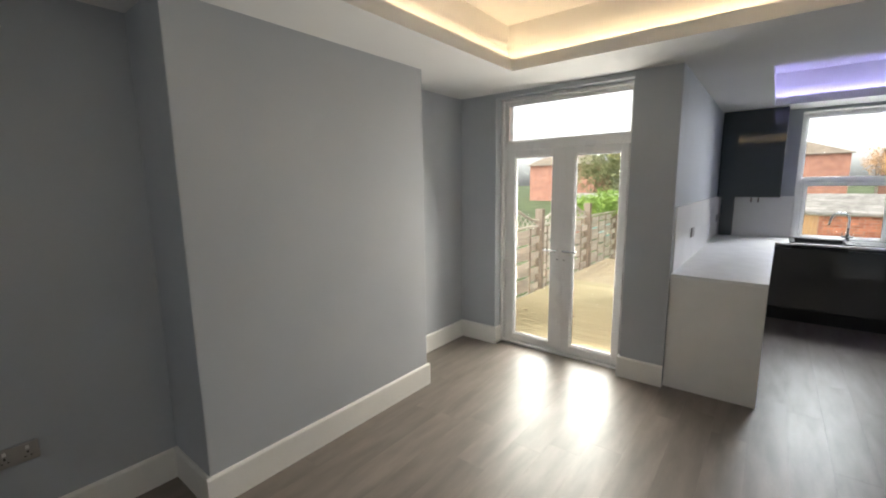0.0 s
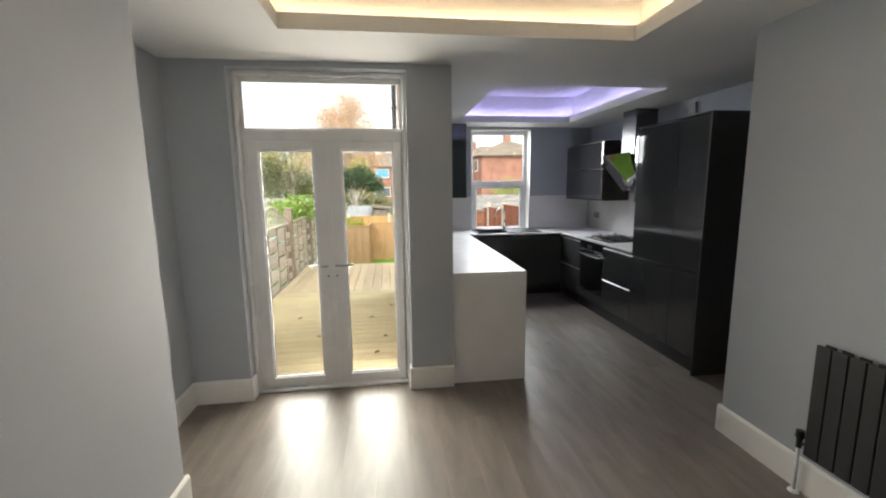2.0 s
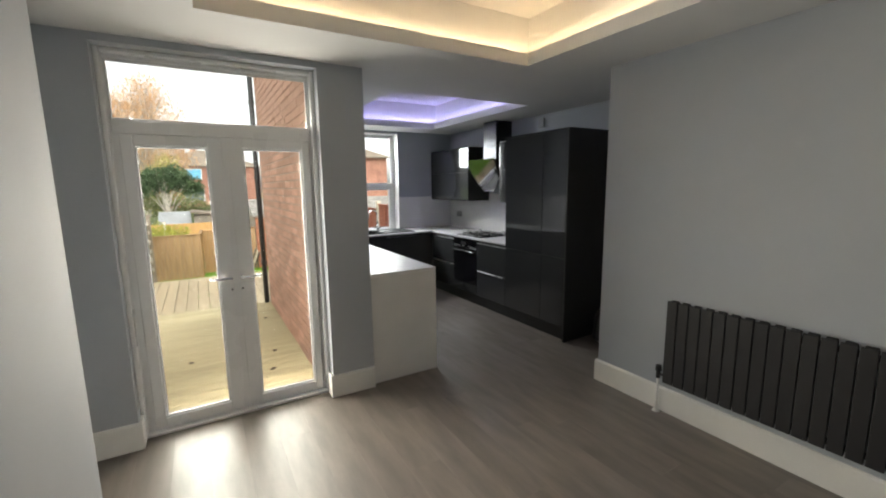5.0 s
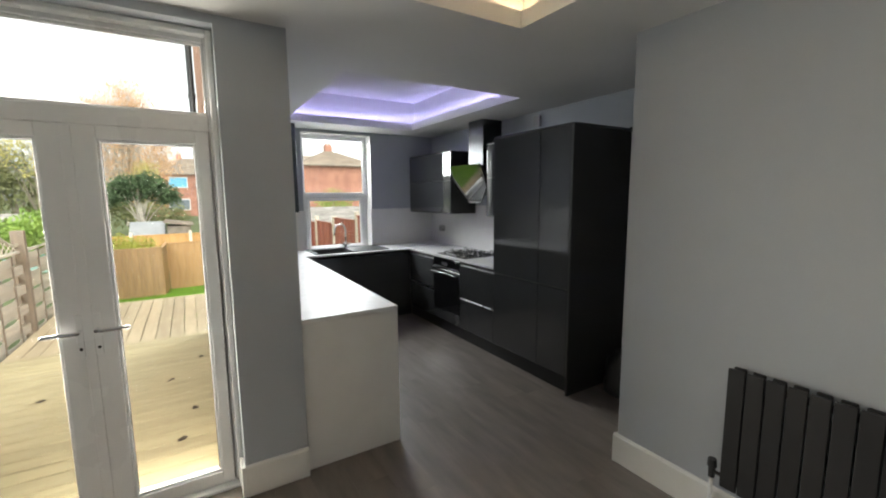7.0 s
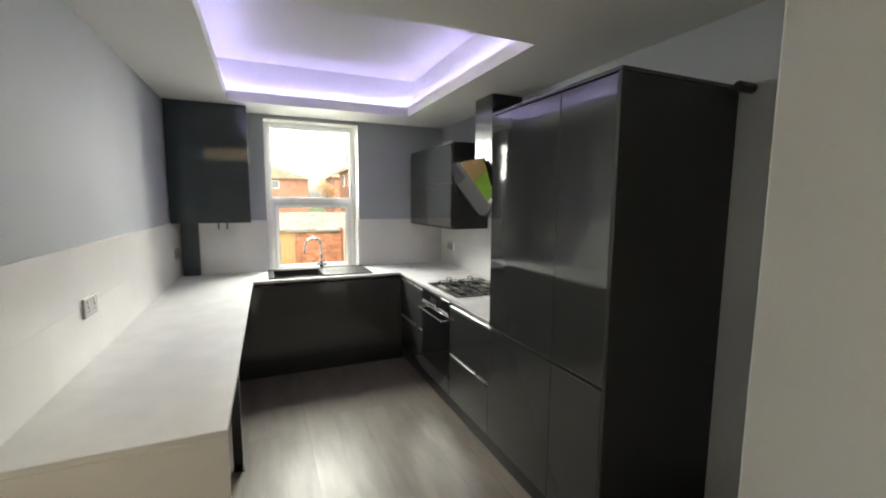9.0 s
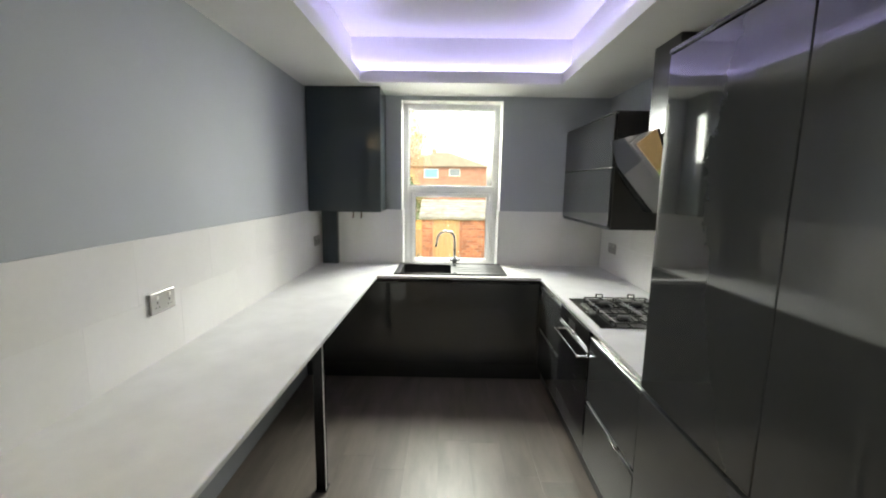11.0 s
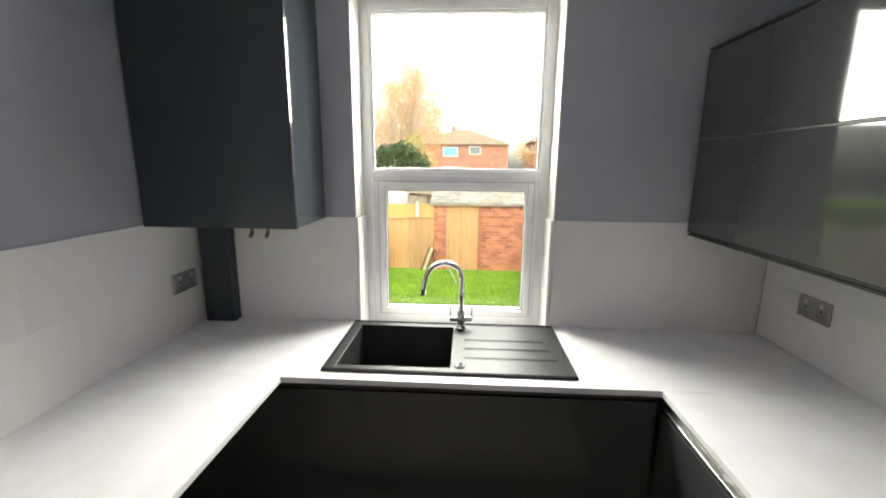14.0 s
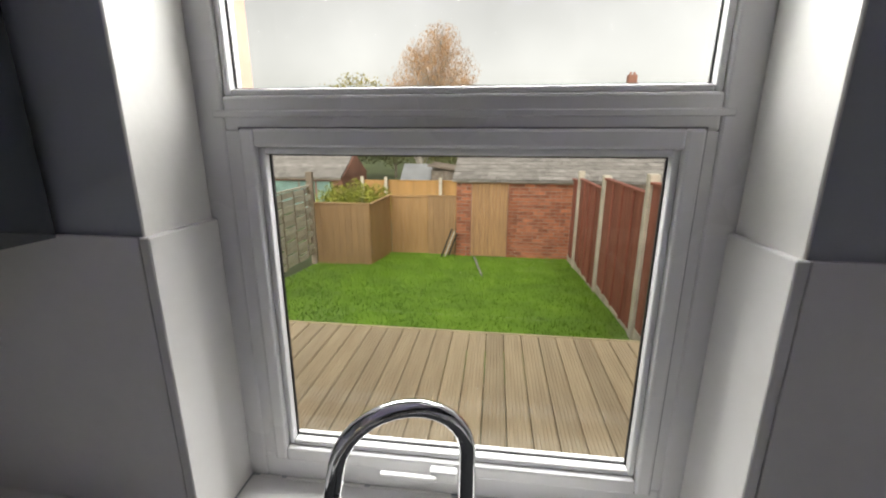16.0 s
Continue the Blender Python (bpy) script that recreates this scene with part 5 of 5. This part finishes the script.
# ---- houses ----
def house(x0, x1, y0, y1, zg, eave, ridge, label, windows, chimney, hip=0.45):
    h = thing("house", (x0, y0, zg), label, "house", "houses behind the gardens")
    part("wall", box(x0, x1, y0, y1, zg, eave), M["far_brick"], h)
    bm = bmesh.new()
    o = 0.35
    v = [bm.verts.new(p) for p in ((x0 - o, y0 - o, eave), (x1 + o, y0 - o, eave), (x1 + o, y1 + o, eave), (x0 - o, y1 + o, eave))]
    ym, inset = (y0 + y1) / 2, (x1 - x0) * hip
    t = [bm.verts.new((x0 + inset, ym, ridge)), bm.verts.new((x1 - inset, ym, ridge))]
    for f in ((v[0], v[1], t[1], t[0]), (v[1], v[2], t[1]), (v[2], v[3], t[0], t[1]), (v[3], v[0], t[0]), (v[3], v[2], v[1], v[0])):
        bm.faces.new(f)
    rf = part("roof", bm, M["far_roof"], h)
    part("gutter", box(x0 - o, x1 + o, y0 - o - 0.08, y0 - o, eave - 0.10, eave + 0.02), M["bark"], h)
    cx, cy = chimney
    ch = part("chimney", box(cx - 0.35, cx + 0.35, cy - 0.3, cy + 0.3, ridge - 0.5, ridge + 0.5), M["far_brick"], rf)
    bm = bmesh.new()
    for s in (-0.22, 0.22):
        rod(bm, (cx + s * 0.7, cy, ridge + 0.5), (cx + s * 0.7, cy, ridge + 0.75), 0.1, 0.08, 10)
    part("chimney_pot", bm, M["far_brick"], rf)
    for side, u, z, w, hh, kind in windows:
        if side == "south":
            fr, gl = box(u - w / 2, u + w / 2, y0 - 0.06, y0 - 0.001, z - hh / 2, z + hh / 2), box(u - w / 2 + 0.1, u + w / 2 - 0.1, y0 - 0.07, y0 - 0.061, z - hh / 2 + 0.1, z + hh / 2 - 0.1)
        else:
            fr, gl = box(x0 - 0.06, x0 - 0.001, u - w / 2, u + w / 2, z - hh / 2, z + hh / 2), box(x0 - 0.07, x0 - 0.061, u - w / 2 + 0.1, u + w / 2 - 0.1, z - hh / 2 + 0.1, z + hh / 2 - 0.1)
        wd = part("window", fr, M["render_white"], h)
        part("pane", gl, M["blue_blind" if kind else "far_glass"], wd)
    return h


house(-7.4, 7.05, 71, 81, -1.2, 4.85, 7.4, "red brick semi-detached house with hipped brown roof", (("south", -1.9, 3.7, 2.3, 1.5, 1), ("south", 1.9, 3.9, 1.8, 1.2, 0), ("south", -1.9, 0.6, 2.6, 1.6, 0)), (-1.6, 76), 0.42)
house(8.2, 15.5, 41, 49, -1.2, 4.5, 6.3, "red brick house with plain side and hipped roof", (("west", 43.5, 3.6, 1.4, 1.2, 0), ("west", 46.5, 3.6, 1.2, 1.2, 0)), (11.85, 45.0), 0.48)
house(9.0, 18.0, 58, 66, -1.2, 4.6, 7.2, "further red brick house with brown roof", (("west", 60, 3.6, 1.4, 1.2, 0),), (11.5, 61), 0.4)
house(-30, -20, 60, 68, -1.2, 4.3, 7.0, "distant red brick house among trees", (("south", -25, 3.4, 1.8, 1.3, 0),), (-24, 64), 0.4)

house(32.0, 46.0, 21, 35, -1.2, 3.9, 6.4, "red brick neighbouring house with plain hipped roof", (("west", 25, 2.9, 1.4, 1.2, 0), ("west", 31, 2.9, 1.4, 1.2, 0)), (37.0, 27.0), 0.45)


# ---- planting ----
def leaf_cloud(spheres, count, size, seed, droop=0.0):
    """Many small leaf blades scattered through uneven clumps."""
    rg = np.random.default_rng(seed)
    vs, fs = [], []
    tot = sum(s[3] ** 2 for s in spheres)
    for cx, cy, cz, rad_, sq in spheres:
        k = int(count * rad_ ** 2 / tot)
        d = rg.normal(size=(k, 3))
        d /= np.linalg.norm(d, axis=1)[:, None]
        rr = rad_ * (0.15 + 0.92 * rg.random(k) ** 0.7)
        for i in range(k):
            c = Vector((cx + d[i, 0] * rr[i], cy + d[i, 1] * rr[i], cz + d[i, 2] * rr[i] * sq))
            c += 0.25 * rad_ * noise.noise_vector(c * (1.3 / rad_))
            a = Vector(rg.normal(size=3)).normalized() * size * rg.uniform(0.5, 1.3)
            b = a.cross(Vector(rg.normal(size=3))).normalized() * size * 0.5
            if droop:
                a = Vector((a.x * 0.25, a.y * 0.25, -abs(a.z) - size * droop))
            base = len(vs)
            vs.extend([tuple(c - a), tuple(c + b), tuple(c + a), tuple(c - b)])
            fs.append((base, base + 1, base + 2, base + 3))
    return vs, fs


def plant(name, place, label, category, spheres, count, size, leaf, limbs, seed, trunk=0.2, droop=0.0, bark="bark"):
    t = thing(name, place, label, category)
    p = Vector(place)
    rg = random.Random(seed)
    bm = bmesh.new()
    if limbs:
        top = Vector(spheres[0][:3])
        bm = tube([p, p + (top - p) * 0.35 + Vector((0.1, 0, 0)), p + (top - p) * 0.7, top], trunk, 8, 0.35)
        me_ = bpy.data.meshes.new("tmp")
        for s in spheres:
            for k in range(limbs):
                q = Vector(s[:3]) + Vector((rg.uniform(-1, 1), rg.uniform(-1, 1), rg.uniform(-0.2, 1) * s[4])) * s[3] * 0.8
                f = p + (top - p) * rg.uniform(0.25, 0.85)
                b2 = tube([f, f + (q - f) * 0.4 + Vector((0, 0, 0.12 * (q - f).length)), q], trunk * 0.22, 5, 0.2)
                b2.to_mesh(me_)
                b2.free()
                bm.from_mesh(me_)
        bpy.data.meshes.remove(me_)
        part("trunk", bm, M[bark], t)
    vs, fs = leaf_cloud(spheres, count, size, seed, droop)
    me_ = bpy.data.meshes.new("crown")
    me_.from_pydata([tuple(Vector(v) - p) for v in vs], [], fs)
    me_.materials.append(leaf)
    c = new("crown", me_)
    c.parent = t
    return t


B = (-5.9, 51.0)
plant("birch_tree", (B[0], B[1], -1.2), "weeping birch with thin orange autumn leaves", "tree",
      [(B[0] + 0.2, B[1], 8.2, 3.1, 1.2), (B[0] + 2.7, B[1], 7.6, 2.0, 1.4), (B[0] - 2.6, B[1], 6.6, 2.2, 1.2), (B[0] - 4.2, B[1], 4.9, 1.8, 1.1), (B[0] + 1.2, B[1], 4.8, 2.5, 1.1), (B[0] + 0.7, B[1], 10.7, 2.1, 0.9), (B[0] - 1.5, B[1], 9.4, 1.7, 0.9), (B[0] + 3.2, B[1], 5.2, 1.5, 1.4), (B[0] - 2.2, B[1], 4.2, 1.9, 1.0)],
      19000, 0.07, M["birch_leaf"], 20, 4, 0.22, 1.5, "pale_bark")
plant("conifer_shrub", (-3.1, 27.0, -1.2), "broad dark green shrub with bare pale limbs", "shrub",
      [(-3.0, 27, 2.05, 0.85, 0.75), (-2.1, 27, 1.85, 0.75, 0.75), (-3.9, 27, 1.75, 0.75, 0.75), (-2.6, 26.8, 2.35, 0.65, 0.7), (-3.5, 26.9, 2.25, 0.65, 0.7), (-1.65, 27, 1.6, 0.5, 0.75), (-4.4, 27, 1.45, 0.45, 0.75)], 7000, 0.085, M["conifer"], 3, 5, 0.2, bark="pale_bark")
plant("olive_tree", (-9.0, 33.0, -1.2), "rounded olive-green tree behind the gardens", "tree",
      [(-9, 33, 2.2, 1.8, 0.9), (-7.3, 33, 1.9, 1.5, 0.8), (-11, 33, 2.4, 1.8, 0.9), (-9.6, 33.5, 3.4, 1.5, 0.9)], 5200, 0.12, M["olive_leaf"], 2, 6, 0.15)
plant("olive_bush", (-6.2, 35.0, -1.2), "olive-green bushes along the far gardens", "bush",
      [(-6.3, 35, 0.9, 1.3, 0.9), (-4.7, 35, 0.7, 1.2, 0.9), (-7.9, 35, 1.0, 1.3, 0.9), (-3.2, 35, 0.5, 1.1, 0.9), (-1.8, 35, 0.4, 1.0, 0.9)], 4200, 0.12, M["olive_leaf"], 2, 15, 0.1)
plant("yellow_shrub", (-3.0, 16.4, -1.1), "yellow-green leafy shrub behind the screen", "shrub",
      [(-2.75, 16.4, 0.02, 0.55, 0.9), (-2.2, 16.4, -0.05, 0.5, 0.9), (-3.3, 16.4, -0.02, 0.5, 0.9)], 3600, 0.045, M["lime_leaf"], 2, 7, 0.03)
plant("hedge_shrub", (-3.6, 9.6, -0.7), "light green climbing shrub over the fence", "shrub",
      [(-3.05, 8.9, 1.06, 0.36, 0.8), (-3.0, 9.8, 1.06, 0.40, 0.8), (-2.98, 10.8, 1.04, 0.42, 0.8), (-3.02, 11.6, 0.94, 0.36, 0.8)], 5200, 0.04, M["bright_hedge"], 2, 8, 0.03)
plant("leafy_tree", (-7.5, 30.0, -1.2), "thin yellow-leaved young tree", "tree",
      [(-7.3, 30, 4.4, 0.9, 0.9), (-6.2, 30, 4.1, 0.9, 0.9), (-8.4, 30, 3.9, 0.9, 0.8), (-7.0, 30, 3.2, 1.0, 0.8), (-5.6, 30, 3.2, 0.7, 0.8)], 1500, 0.09, M["ochre_leaf"], 6, 9, 0.09)
plant("garden_bush", (7.7, 30.0, -1.2), "light green bush before the neighbouring house", "bush",
      [(7.7, 30, 1.5, 0.75, 0.9), (7.0, 30, 1.1, 0.6, 0.9), (8.4, 30, 1.0, 0.6, 0.9), (7.6, 30, 0.3, 0.9, 0.9)], 1800, 0.07, M["bright_hedge"], 3, 14, 0.06)
plant("ochre_bush", (-3.7, 38.0, -1.2), "yellow-green autumn bush below the birch", "bush",
      [(-3.7, 38, 2.5, 1.3, 1.1), (-4.9, 38, 1.9, 1.1, 1.0), (-2.6, 38, 1.8, 1.0, 1.0), (-3.3, 38, 3.5, 0.8, 1.0), (-3.9, 38, 0.8, 1.3, 1.0)], 3600, 0.085, M["ochre_leaf"], 5, 12, 0.08)
plant("bare_tree", (7.0, 52.0, -1.2), "small bare bushy tree between the houses", "tree",
      [(6.8, 52, 3.2, 1.0, 1.1), (7.6, 52, 2.6, 0.9, 0.9)], 1200, 0.10, M["birch_leaf"], 5, 10, 0.1)

# ---- floor planks ----
floor = thing("floor", (ALC, BACK_Y, 0), "grey-brown wood-effect laminate floor with soft sheen", "floor", kind="structure")
bm = bmesh.new()
block(bm, ALC, KIT_R, BACK_Y, DOOR_Y + 0.2, -0.1, -0.0085)
block(bm, PIER_X, KIT_R, DOOR_Y + 0.2, WIN_Y, -0.1, -0.0085)
part("underlay", bm, M["subfloor"], floor)
PW, PL = 0.192, 1.29
r = random.Random(11)
cache = {}
x, i = ALC, 0
while x < KIT_R - 0.02:
    w = min(PW, KIT_R - x)
    y1_ = WIN_Y if x > PIER_X - 0.1 else DOOR_Y + 0.10
    y = BACK_Y
    first = r.uniform(0.2, 1.2)
    while y < y1_ - 0.01:
        ln = min(first if y == BACK_Y else PL, y1_ - y)
        key = (round(w, 3), round(ln, 3))
        if key not in cache:
            cache[key] = mesh_of("plank", box(0.0002, w - 0.0002, 0.0002, ln - 0.0002, -0.008, 0, 0.0003), M["plank"])
        piece("plank", cache[key], (x, y, 0), floor)
        y += ln
    x += w
    i += 1
